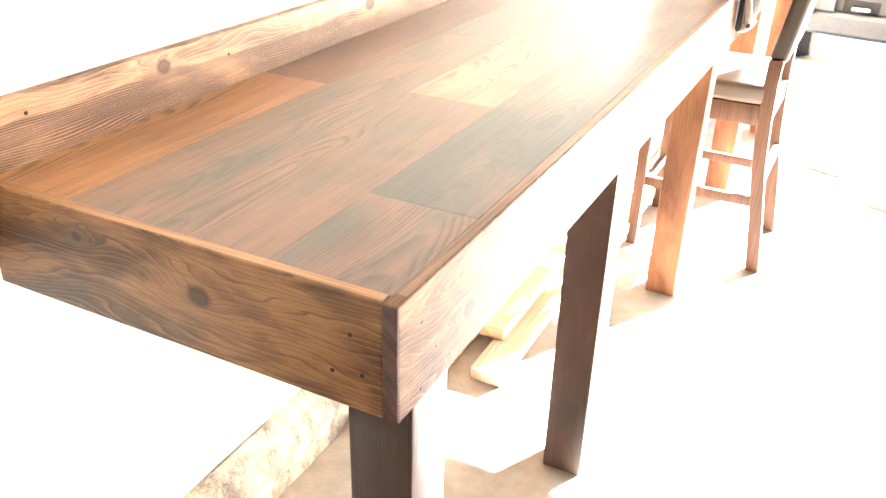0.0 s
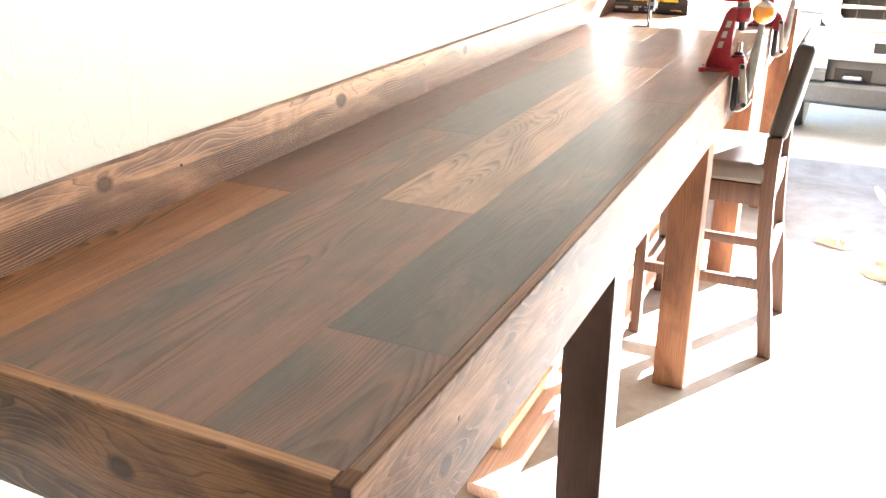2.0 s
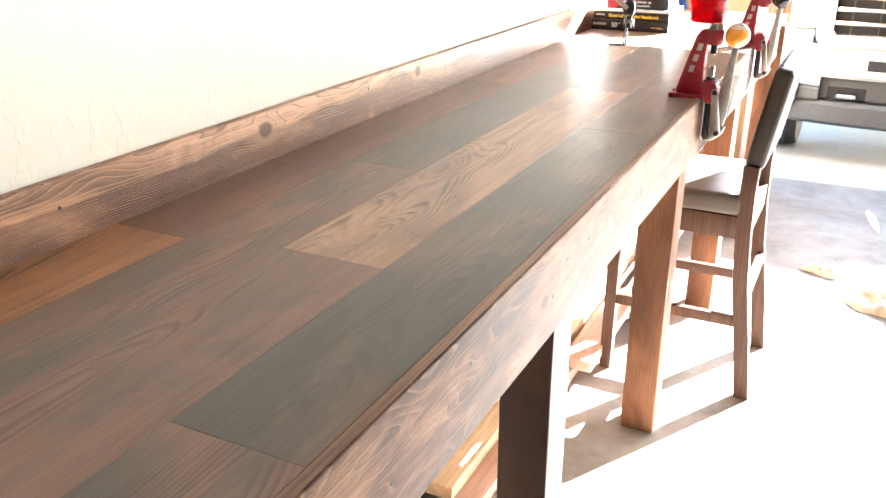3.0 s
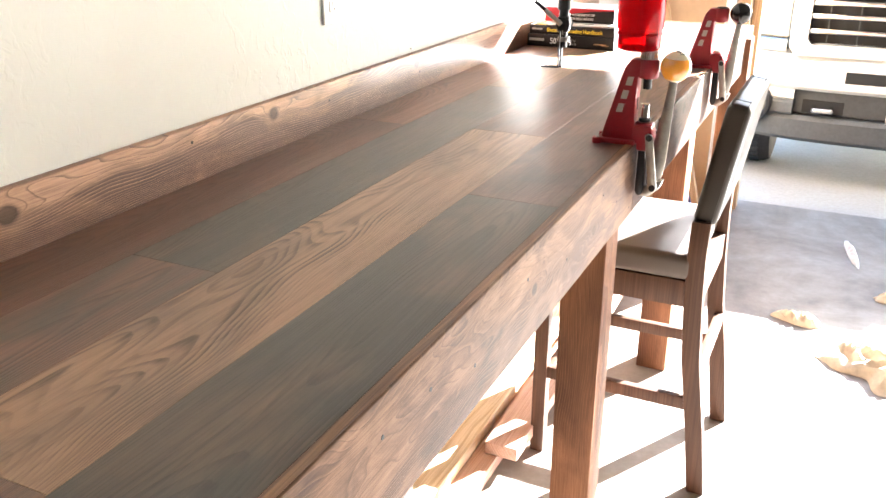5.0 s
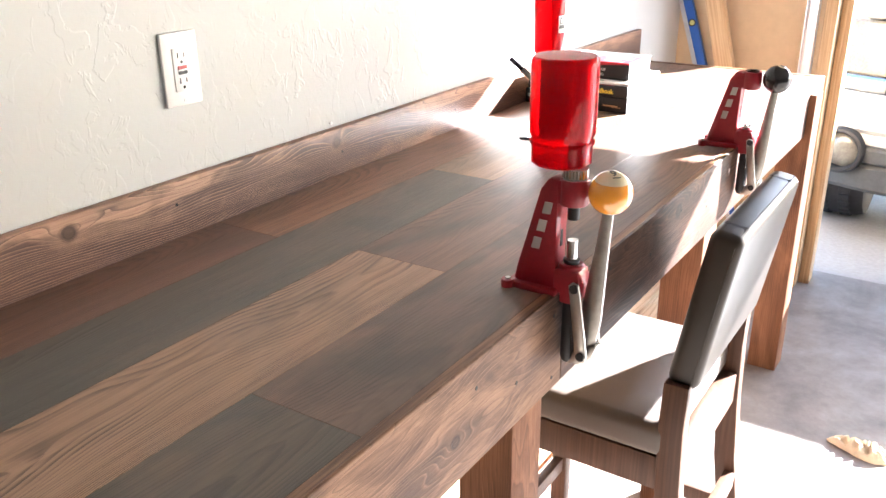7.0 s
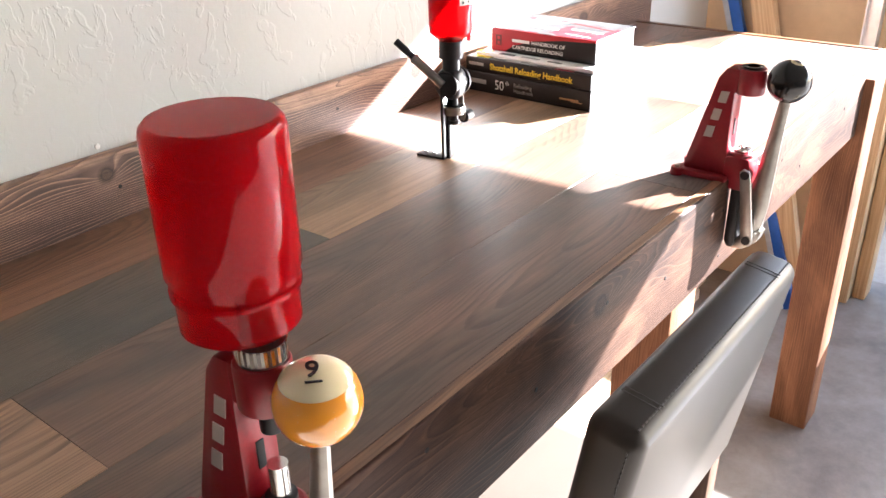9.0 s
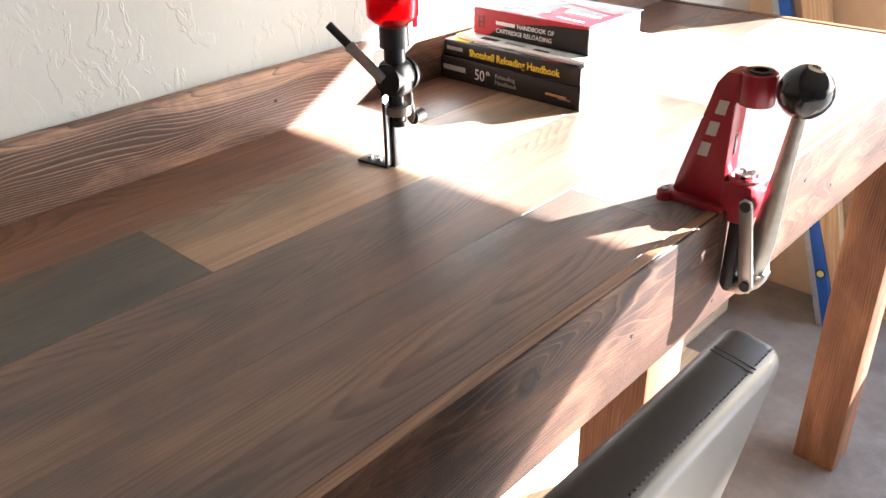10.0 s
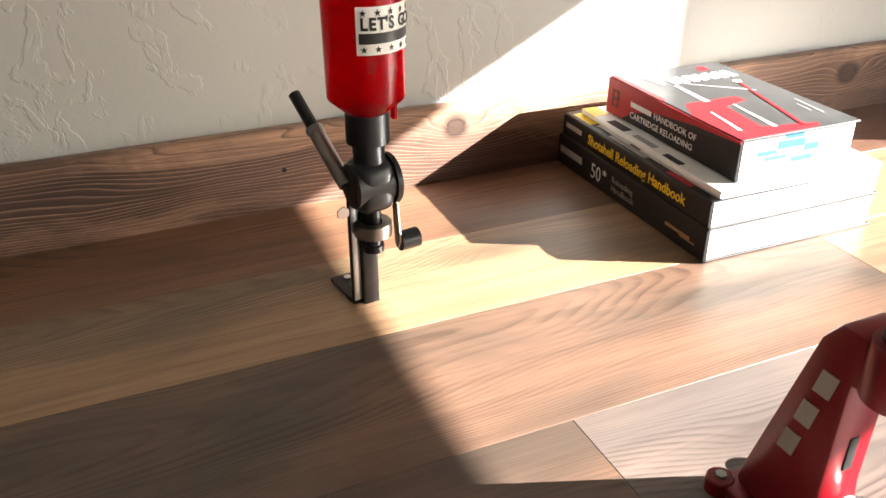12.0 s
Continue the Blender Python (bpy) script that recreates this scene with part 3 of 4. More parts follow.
# the two nearest legs are a darker brown than the other three
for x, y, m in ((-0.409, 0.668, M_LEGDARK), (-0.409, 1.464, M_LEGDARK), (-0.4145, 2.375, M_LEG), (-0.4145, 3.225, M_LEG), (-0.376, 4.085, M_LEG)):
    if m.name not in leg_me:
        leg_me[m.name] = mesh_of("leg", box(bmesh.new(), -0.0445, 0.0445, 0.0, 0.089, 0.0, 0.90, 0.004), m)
    leg = tagged(new("leg", leg_me[m.name]), "darker brown square timber leg" if m is M_LEGDARK else "reddish stained square timber leg")
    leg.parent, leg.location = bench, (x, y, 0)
part("ledger", box(bmesh.new(), WALL_X + 0.001, -0.947, END + 0.03, FAR - 0.03, 0.795, 0.884, 0.002), M_PINE, bench, "pine ledger board on the wall")
# dark nail holes
hole = mesh_of("nail_hole", rod(bmesh.new(), (-0.0006, 0, 0), (0.0006, 0, 0), 0.0028, seg=10), M_VOID)
for y, z in ((0.663, 0.877), (0.697, 0.828), (0.662, 0.791), (0.811, 0.868), (0.945, 0.835), (1.128, 0.875), (1.407, 0.841), (1.465, 0.877), (1.570, 0.872), (1.690, 0.838), (1.870, 0.878), (2.048, 0.839), (2.246, 0.884), (2.346, 0.840), (2.450, 0.892), (2.450, 0.796), (2.645, 0.890), (2.826, 0.850), (2.978, 0.885), (3.142, 0.845), (3.328, 0.876), (3.335, 0.799), (3.584, 0.875), (3.698, 0.829), (3.95, 0.87), (4.1, 0.83)):
    h = new("nail_hole", hole)
    h.parent, h.location = bench, (F, y, z)
for y, z in ((0.701, 0.986), (1.104, 0.973), (1.920, 0.988), (2.338, 0.974), (2.750, 0.964), (3.165, 0.966), (3.6, 0.97)):
    h = new("nail_hole", hole)
    h.parent, h.location = bench, (-0.966, y, z)
for x, z in ((-0.409, 0.872), (-0.433, 0.819), (-0.395, 0.825)):
    h = new("nail_hole", hole)
    h.parent, h.matrix_basis = bench, pose(x, END, z, 0, 0, 90)

# laminate planks of the worktop: four rows with staggered butt joints
X_SEAM = (-0.3705, -0.524, -0.686, -0.830, -0.9655)
ROWS_OF = (
    ((0.837, 2.055, 3.268), ("umber", "slate", "walnut", "ash")),
    ((1.228, 2.444, 3.660), ("umber", "tan", "walnut", "pale")),
    ((0.420, 1.634, 2.862, 4.085), ("umber", "umber", "slate", "striped", "walnut")),
    ((1.196, 2.418, 3.630), ("orange", "russet", "chestnut", "russet")),
)
for r, (cuts, tones) in enumerate(ROWS_OF):
    x0, x1 = X_SEAM[r + 1], X_SEAM[r]
    ys = [END + 0.0195, *[c for c in cuts if c > END + 0.05], FAR - 0.0195]
    tones = tones[-(len(ys) - 1):]
    for y0, y1, tone in zip(ys, ys[1:], tones):
        bm = box(bmesh.new(), x0 + 0.00015 - (x0 + x1) / 2, x1 - 0.00015 - (x0 + x1) / 2, 0.0002, y1 - y0 - 0.0002, -0.008, 0.0, 0.0003, 1)
        part("plank", bm, PLANK[tone], bench, at=((x0 + x1) / 2, y0, T))


# ---- presses ----
def billiard_handle(press, at, eight):
    if eight:
        b = part("ball_knob", ball(bmesh.new(), (0, 0, 0), 0.0286), M_BALL8, press, "glossy black billiard ball knob", at=at)
        spot_at = (0.25, -0.05, 0.965)
    else:
        b = part("ball_knob", ball(bmesh.new(), (0, 0, 0), 0.0286), M_IVORY, press, "ivory and orange striped billiard ball knob", at=at)
        spot_at = (0.16, -0.16, 0.970)
        bm = bmesh.new()
        lathe(bm, [(0.02870 * math.cos(a), 0.02870 * math.sin(a)) for a in [radians(-48 + 6.6 * i) for i in range(14)]], 40)
        part("stripe", bm, M_AMBER, b, "wide orange stripe", at=pose(0, 0, 0, 3, 4, 0))
    q = Vector(spot_at).normalized()
    turn = q.to_track_quat("Z", "Y").to_matrix().to_4x4()
    if eight:
        bm = bmesh.new()
        lathe(bm, [(0.0, 0.02880)] + [(0.02880 * math.sin(a), 0.02880 * math.cos(a)) for a in [radians(3 + 3 * i) for i in range(6)]], 24)
        part("number_disc", bm, M_IVORY, b, at=turn)
    size = 0.013 if eight else 0.018
    words(b, "number", "8" if eight else "9", size, M_INK, turn @ Matrix.Translation((-size * 0.3, -size * 0.35, 0.0290)), bold=0.0003)
    if not eight:
        part("number_bar", box(bmesh.new(), -0.0052, 0.0052, -0.0100, -0.0086, 0.0272, 0.0279), M_INK, b, at=turn, smooth=0)
    return b


def press(at, eight, ram_up, label):
    p = thing("reloading_press", label, "reloading press", at, group="presses on the bench")
    # frame: leaning back rib with two cheeks, foot, head
    bm = bmesh.new()
    prism(bm, [(-0.068, 0.012), (-0.064, 0.030), (-0.031, 0.148), (-0.020, 0.163), (-0.006, 0.163), (-0.005, 0.130), (-0.006, 0.050), (0.000, 0.004), (-0.058, 0.004)], -0.0165, 0.0165, "y", 0.003)
    box(bm, -0.076, 0.000, -0.027, 0.027, 0.0, 0.010, 0.003)
    part("frame", bm, M_RED, p)
    # bolt ears of the foot
    for y in (-0.024, 0.024):
        bm = lathe(bmesh.new(), [(0.0, 0.0), (0.0095, 0.0), (0.0095, 0.010), (0.0085, 0.0112), (0.0, 0.0112)], 22)
        part("foot_ear", bm, M_RED, p, at=(-0.073, y, 0))
        part("bolt", rod(bmesh.new(), (0, 0, 0.0112), (0, 0, 0.0135), 0.0040, seg=6), M_STEEL, p, at=(-0.073, y, 0))
    # head ring with a dark bore
    bm2 = bmesh.new()
    lathe(bm2, [(0.0118, 0.0), (0.0185, 0.0), (0.0195, 0.002), (0.0195, 0.033), (0.0185, 0.035), (0.0118, 0.035)], 36, closed=True)
    part("head_ring", bm2, M_RED, p, at=(0.010, 0, 0.1285))
    part("head_bridge", prism(bmesh.new(), [(-0.016, 0.130), (-0.016, 0.162), (-0.002, 0.162), (-0.002, 0.130)], -0.0155, 0.0155, "y", 0.002), M_RED, p)
    part("bushing", lathe(bmesh.new(), [(0.0085, -0.002), (0.0118, -0.002), (0.0118, 0.036), (0.0145, 0.0363), (0.0145, 0.038), (0.0085, 0.038)], 30, closed=True), M_BLACKSTEEL, p, "black threaded bushing", at=(0.010, 0, 0.1285))
    # lower lug that carries the ram
    bm = prism(bmesh.new(), [(-0.008, 0.004), (-0.008, 0.038), (0.006, 0.041), (0.028, 0.039), (0.033, 0.016), (0.026, -0.010), (0.002, -0.010), (0.002, 0.004)], -0.018, 0.018, "y", 0.004)
    part("ram_lug", bm, M_RED, p)
    part("lug_collar", lathe(bmesh.new(), [(0.0, 0.0), (0.0175, 0.0), (0.0175, 0.004), (0.015, 0.006), (0.0, 0.006)], 30), M_RED, p, at=(0.011, 0, 0.0385))
    top = 0.086 if ram_up else 0.051
    part("ram", rod(bmesh.new(), (0.011, 0, -0.03), (0.011, 0, top - 0.008), 0.0075), M_CHROME, p, "bright steel ram")
    part("shell_holder", lathe(bmesh.new(), [(0.0, 0.0), (0.0105, 0.0), (0.0115, 0.002), (0.0115, 0.006), (0.007, 0.0075), (0.007, 0.004), (0.0, 0.004)], 24), M_CHROME if not ram_up else M_BLACKSTEEL, p, at=(0.011, 0, top - 0.008 if not ram_up else 0.045))
    # slot in the front edge of the frame
    bm = bmesh.new()
    prism(bm, [(-0.0035, 0.066), (-0.0035, 0.090), (0.0035, 0.090), (0.0035, 0.066)], -0.0062, -0.0046, "x", 0.0007)
    part("slot", bm, M_VOID, p)
    # plain cast marks on the cheek
    for x, z in ((-0.0185, 0.122), (-0.0260, 0.096), (-0.0330, 0.070)):
        part("cast_mark", prism(bmesh.new(), [(x - 0.009, z - 0.0080), (x - 0.0050, z + 0.0085), (x + 0.0065, z + 0.0085), (x + 0.003, z - 0.0080)], -0.0174, -0.0160, "y"), M_WHITEMARK, p, smooth=0)
    # links, piston rod and lever
    for y in (-0.0225, 0.0225):
        bm = bmesh.new()
        prism(bm, [(0.019, 0.022), (0.024, 0.027), (0.033, 0.024), (0.035, 0.018), (0.050, -0.078), (0.047, -0.088), (0.038, -0.088), (0.033, -0.080)], y - 0.0025, y + 0.0025, "y", 0.0012)
        part("link", bm, M_STEEL, p, "worn steel link")
        part("pin", rod(bmesh.new(), (0.0275, y - 0.005, 0.019), (0.0275, y + 0.005, 0.019), 0.0062, seg=18), M_BLACKSTEEL, p)
        part("pin", rod(bmesh.new(), (0.0415, y - 0.005, -0.079), (0.0415, y + 0.005, -0.079), 0.0062, seg=18), M_BLACKSTEEL, p)
    part("toggle", prism(bmesh.new(), [(0.006, -0.004), (0.020, -0.004), (0.022, -0.092), (0.018, -0.101), (0.010, -0.101), (0.005, -0.092)], -0.014, 0.014, "y", 0.003), M_BLACKSTEEL, p, "dark steel toggle")
    part("yoke", prism(bmesh.new(), [(0.012, -0.104), (0.013, -0.093), (0.042, -0.070), (0.058, -0.066), (0.052, -0.085), (0.032, -0.102)], -0.010, 0.010, "y", 0.003), M_STEEL, p)
    bm = bmesh.new()
    rings = []
    for t in [i / 8 for i in range(9)]:
        cx, cz = 0.038 + 0.021 * t, -0.084 + 0.214 * t
        hw, hd = 0.0185 * (1 - t) ** 1.15 * min(1.0, 0.55 + 2.2 * t) + 0.0075 * t ** 0.8, 0.0085 * (1 - t) + 0.0050 * t
        rings.append([bm.verts.new((cx + hw * math.cos(a), hd * math.sin(a), cz)) for a in [2 * math.pi * (i + 0.5) / 10 for i in range(10)]])
    for a, b in zip(rings, rings[1:]):
        for i in range(10):
            bm.faces.new([a[i], a[(i + 1) % 10], b[(i + 1) % 10], b[i]])
    bm.faces.new(rings[0][::-1]), bm.faces.new(rings[-1])
    bmesh.ops.recalc_face_normals(bm, faces=bm.faces[:])
    part("lever", bm, M_STEEL, p, "tapered grey steel lever")
    billiard_handle(p, (0.060, 0, 0.152), eight)
    return p


P2, P3 = (F, 2.475, T), (F, 3.345, T)
press(P2, False, True, "red cast reloading press with an orange striped billiard ball knob")
press(P3, True, False, "red cast reloading press with a black billiard ball knob")

# red hopper bottle upside down on the nearer press
jar = thing("powder_bottle", "red translucent plastic bottle standing inverted on the press", "bottle", (F - 0.014, 2.482, T + 0.179))
part("collar", lathe(bmesh.new(), [(0.0, -0.014), (0.0145, -0.014), (0.0165, -0.006), (0.0165, 0.006), (0.0, 0.006)], 30), M_STEEL, jar, "knurled steel collar", at=(0.024, -0.006, -0.008))
for i in range(24):
    a = 2 * math.pi * i / 24
    part("knurl", box(bmesh.new(), -0.0008, 0.0008, -0.0012, 0.0012, -0.013, -0.002), M_CHROME, jar, at=Matrix.Translation((0.024, -0.006, 0)) @ pose(0, 0, 0, 0, 0, math.degrees(a)) @ Matrix.Translation((0.0166, 0, 0)), smooth=0)
part("die_tip", rod(bmesh.new(), (0.024, -0.006, -0.072), (0.024, -0.006, -0.02), 0.0082), M_BLACKSTEEL, jar)
bm = lathe(bmesh.new(), [(0.0, 0.0), (0.036, 0.0), (0.0395, 0.003), (0.040, 0.036), (0.0432, 0.042), (0.0432, 0.131), (0.042, 0.136), (0.039, 0.139), (0.0, 0.140),
                         (0.0, 0.138), (0.038, 0.137), (0.0402, 0.134), (0.0412, 0.130), (0.0412, 0.043), (0.038, 0.037), (0.0375, 0.004), (0.0, 0.002)], 56)
part("body", bm, M_REDCLEAR, jar)
part("rim", lathe(bmesh.new(), [(0.0401, 0.027), (0.0420, 0.028), (0.0420, 0.031), (0.0401, 0.032)], 56, closed=True), M_REDCLEAR, jar)
part("inner_stem", rod(bmesh.new(), (0.024, -0.006, 0.003), (0.024, -0.006, 0.03), 0.012), M_BLACKPLASTIC, jar)

# ---- powder measure on its bracket ----
pm = thing("powder_measure", "black powder measure with a red hopper on a bent steel bracket", "powder measure", pose(-0.748, 3.181, T, 0, 0, 8))
bm = bmesh.new()
box(bm, -0.046, 0.004, -0.013, 0.013, 0.0, 0.0035, 0.001)
box(bm, 0.0, 0.0035, -0.013, 0.013, 0.0, 0.112, 0.001)
part("bracket", bm, M_BLACKSTEEL, pm, "bent black steel bracket")
# bright strip stands for light reflected off one face of the black bracket
bm = bmesh.new()
box(bm, 0.0036, 0.0050, -0.0115, -0.0040, 0.004, 0.100, 0.0005)
part("bracket_flange", bm, M_GALV, pm, "bracket face with its reflected light laid on as bright steel")
part("bracket_web", box(bmesh.new(), 0.0036, 0.0100, -0.0038, 0.0110, 0.0, 0.108, 0.001), M_BLACKSTEEL, pm)
for x in (-0.035, -0.02):
    part("bolt", rod(bmesh.new(), (x, 0, 0.0035), (x, 0, 0.0065), 0.004, seg=6), M_CHROME, pm)
part("drop_tube", rod(rod(bmesh.new(), (0.012, 0.006, 0.062), (0.012, 0.006, 0.10), 0.0075), (0.012, 0.006, 0.056), (0.012, 0.006, 0.062), 0.0095), M_BLACKPLASTIC, pm)
part("clamp", lathe(bmesh.new(), [(0.0088, -0.006), (0.0165, -0.006), (0.0170, 0.0), (0.0165, 0.006), (0.0088, 0.006)], 28, closed=True), M_STEEL, pm, "steel clamp ring", at=(0.012, 0.006, 0.078))
part("body", box(bmesh.new(), -0.009, 0.029, -0.013, 0.024, 0.096, 0.142, 0.012, 4), M_BLACKPLASTIC, pm)
part("drum", rod(bmesh.new(), (0.010, -0.012, 0.120), (0.010, 0.024, 0.120), 0.0195, seg=32), M_BLACKPLASTIC, pm, "black metering drum")
part("drum_cap", rod(bmesh.new(), (0.010, 0.0222, 0.120), (0.010, 0.0268, 0.120), 0.0225, seg=32), M_BLACKSTEEL, pm)
part("screw", rod(bmesh.new(), (0.012, -0.022, 0.099), (0.014, -0.022, 0.099), 0.006, seg=6), M_CHROME, pm)
part("neck", lathe(bmesh.new(), [(0.0, 0.0), (0.0135, 0.0), (0.0135, 0.022), (0.0185, 0.022), (0.0185, 0.048), (0.0, 0.048)], 30), M_BLACKPLASTIC, pm, at=(0.010, 0.006, 0.136))
# metering stem, slanted
d = Vector((-0.077, -0.012, 0.065)).normalized()
s0 = Vector((0.006, -0.014, 0.120))
part("metering_sleeve", rod(bmesh.new(), s0, s0 + d * 0.056, 0.0068), M_STEEL, pm, "grey metal metering sleeve")
part("metering_ring", rod(bmesh.new(), s0 + d * 0.054, s0 + d * 0.060, 0.0078), M_STEEL, pm)
part("metering_stem", rod(bmesh.new(), s0 + d * 0.060, s0 + d * 0.096, 0.0055, seg=10), M_BLACKPLASTIC, pm)
# crank
part("crank_arm", prism(bmesh.new(), [(0.006, 0.122), (0.014, 0.122), (0.022, 0.062), (0.018, 0.054), (0.012, 0.056)], 0.0270, 0.0292, "y", 0.001), M_STEEL, pm, "steel crank arm")
part("crank_knob", rod(bmesh.new(), (0.017, 0.0290, 0.060), (0.017, 0.0475, 0.060), 0.0090, seg=24), M_BLACKPLASTIC, pm, "black crank knob")
bm = lathe(bmesh.new(), [(0.015, 0.0), (0.0178, 0.002), (0.0312, 0.0135), (0.0320, 0.0150), (0.0328, 0.128), (0.0310, 0.131), (0.0, 0.131),
                         (0.0, 0.129), (0.0296, 0.129), (0.0310, 0.126), (0.0302, 0.016), (0.0292, 0.0145), (0.015, 0.003)], 48, closed=True)
hopper = part("hopper", bm, M_REDCLEAR, pm, "red translucent hopper", at=(0.010, 0.006, 0.182))
part("hopper_cap", lathe(bmesh.new(), [(0.0, 0.0), (0.0342, 0.0), (0.0342, 0.012), (0.0328, 0.014), (0.0, 0.014)], 48), M_REDCLEAR, pm, at=(0.010, 0.006, 0.3105))
part("hopper_rib", box(bmesh.new(), 0.021, 0.027, 0.010, 0.014, 0.000, 0.012, 0.001), M_REDCLEAR, hopper)
# curved sticker with stars, one read line and one barred line
STK0, STK1, SR = radians(-36), radians(60), 0.03310


def curved(bm, a0, a1, z0, z1, r, n=10):
    lo = [bm.verts.new((r * math.cos(a0 + (a1 - a0) * i / n), r * math.sin(a0 + (a1 - a0) * i / n), z0)) for i in range(n + 1)]
    hi = [bm.verts.new((v.co.x, v.co.y, z1)) for v in lo]
    for i in range(n):
        bm.faces.new([lo[i], lo[i + 1], hi[i + 1], hi[i]])
    return bm


sticker = part("sticker", curved(bmesh.new(), STK0, STK1, 0.056, 0.092, SR, 16), M_PAPER, hopper, "white sticker with black print")
bm = curved(bmesh.new(), STK0 + 0.06, STK1 - 0.06, 0.0645, 0.0725, SR + 0.0003, 16)
part("printed_bar", bm, M_INK, sticker)
for row in (0.0602, 0.0873):
    for i in range(5):
        a = STK0 + (STK1 - STK0) * (i + 0.5) / 5
        pts = [((0.0028 if j % 2 == 0 else 0.0012) * math.sin(math.pi * j / 5), (0.0028 if j % 2 == 0 else 0.0012) * math.cos(math.pi * j / 5)) for j in range(10)]
        bm = bmesh.new()
        prism(bm, pts, -0.0001, 0.0002, "z")
        part("star", bm, M_INK, sticker, at=pose((SR + 0.0003) * math.cos(a), (SR + 0.0003) * math.sin(a), row, 90, 0, math.degrees(a) + 90), smooth=0)
step = 0.0
for ch in "LET'S GO":
    a = STK0 + 0.10 + (STK1 - STK0 - 0.2) * step / 7.1
    step += {"'": 0.42, " ": 0.45}.get(ch, 0.95 if ch not in "GO" else 1.1)
    words(sticker, "letter", ch, 0.0128, M_INK, pose((SR + 0.0004) * math.cos(a), (SR + 0.0004) * math.sin(a), 0.0750, 90, 0, math.degrees(a) + 90), bold=0.00045, squeeze=0.86) if ch != " " else None


# ---- books ----
def book(name, at, w, d, h, cover, spine, label, hard=True):
    """Spine along x at y = 0, pages towards +y. w: spine length, d: depth, h: thickness."""
    b = thing(name, label, "book", at, group="stack of handbooks")
    c = 0.0022 if hard else 0.0010
    o = 0.003 if hard else 0.0
    pages = box(bmesh.new(), o, w - o, 0.004, d - o, c, h - c)
    part("page_block", pages, M_PAGES, b, "white page block", smooth=0)
    part("back_cover", box(bmesh.new(), 0, w, 0.002, d, 0, c, 0.0005, 1), cover, b)
    part("front_cover", box(bmesh.new(), 0, w, 0.002, d, h - c, h, 0.0005, 1), cover, b)
    bm = prism(bmesh.new(), [(0.004, 0), (0.0012, 0.0008), (0.0, 0.004), (0.0, h - 0.004), (0.0012, h - 0.0008), (0.004, h)], 0, w, "x")
    part("spine", bm, spine, b)
    return b


kk = Nodes("page_edges")
co = kk.coords((1, 1, 400))
kk.set(color=kk.ramp(kk.noise(co, 3.0, 3), [(0.35, (0.72, 0.70, 0.65)), (0.6, (0.90, 0.89, 0.86))]), rough=0.8)
M_PAGES = kk.mat
SP = lambda x, z: pose(x, -0.0004, z, 90, 0, 0)
B1 = book("reloading_handbook", pose(-0.962, 3.512, T, 0, 0, -0.5), 0.286, 0.222, 0.0385, M_BLACKCOVER, M_BLACKCOVER, "thick black hardcover reloading handbook at the bottom of the stack")
bars(B1, "logo_bar", [(0.006, 0.056, 0.017, 0.0255)], M_GREYPRINT, SP(0, 0))
words(B1, "edition_print", "50", 0.026, M_WHITEPRINT, SP(0.076, 0.0105), squeeze=0.85)
words(B1, "edition_print", "th", 0.010, M_WHITEPRINT, SP(0.101, 0.0225))
words(B1, "title_print", "Reloading\nHandbook", 0.0105, M_GREYPRINT, SP(0.120, 0.021))
bars(B1, "spine_picture", [(0.222, 0.262, 0.015, 0.0185), (0.246, 0.270, 0.013, 0.0145)], plain("brass_print", (0.40, 0.22, 0.10), 0.4), SP(0, 0))
B2 = book("shotshell_handbook", pose(-0.955, 3.513, T + 0.039, 0, 0, -0.9), 0.279, 0.214, 0.028, M_BLACKCOVER, M_BLACKCOVER, "black softcover shotshell reloading handbook with yellow spine title", hard=False)
bars(B2, "logo_bar", [(0.007, 0.042, 0.0125, 0.0185)], M_GREYPRINT, SP(0, 0))
words(B2, "title_print", "Shotshell Reloading Handbook", 0.0165, M_YELLOW, SP(0.057, 0.0085), squeeze=0.90, bold=0.00035)
# cover picture of the second book: pale and dark patches and a yellow corner
for x0, x1, y0, y1, m in ((0.01, 0.05, 0.006, 0.04, M_YELLOW), (0.055, 0.12, 0.012, 0.03, M_PAPER), (0.09, 0.16, 0.005, 0.013, M_GREYPRINT), (0.14, 0.274, 0.012, 0.05, M_PAPER), (0.2, 0.24, 0.004, 0.011, M_REDCOVER), (0.20, 0.275, 0.10, 0.21, M_PAPER)):
    part("cover_picture", box(bmesh.new(), x0, x1, y0, y1, 0.0280, 0.0283), m, B2, smooth=0)
B2b = book("paper_booklet", pose(-0.940, 3.527, T + 0.0675, 0, 0, -1.6), 0.262, 0.205, 0.007, M_PAPER, M_PAPER, "thin pale paper booklet with dark cover figures", hard=False)
for x0, x1, y0, y1, m in ((0.0, 0.03, 0.0, 0.02, M_YELLOW), (0.05, 0.085, 0.004, 0.016, M_INK), (0.10, 0.14, 0.006, 0.014, M_GREYPRINT), (0.16, 0.19, 0.004, 0.012, M_INK)):
    part("cover_picture", box(bmesh.new(), x0, x1, y0, y1, 0.0070, 0.0073), m, B2b, smooth=0)
B3 = book("cartridge_handbook", pose(-0.918, 3.548, T + 0.0752, 0, 0, -0.6), 0.228, 0.152, 0.044, M_GREYCOVER, M_BLACKCOVER, "red and black hardcover handbook of cartridge reloading on top")
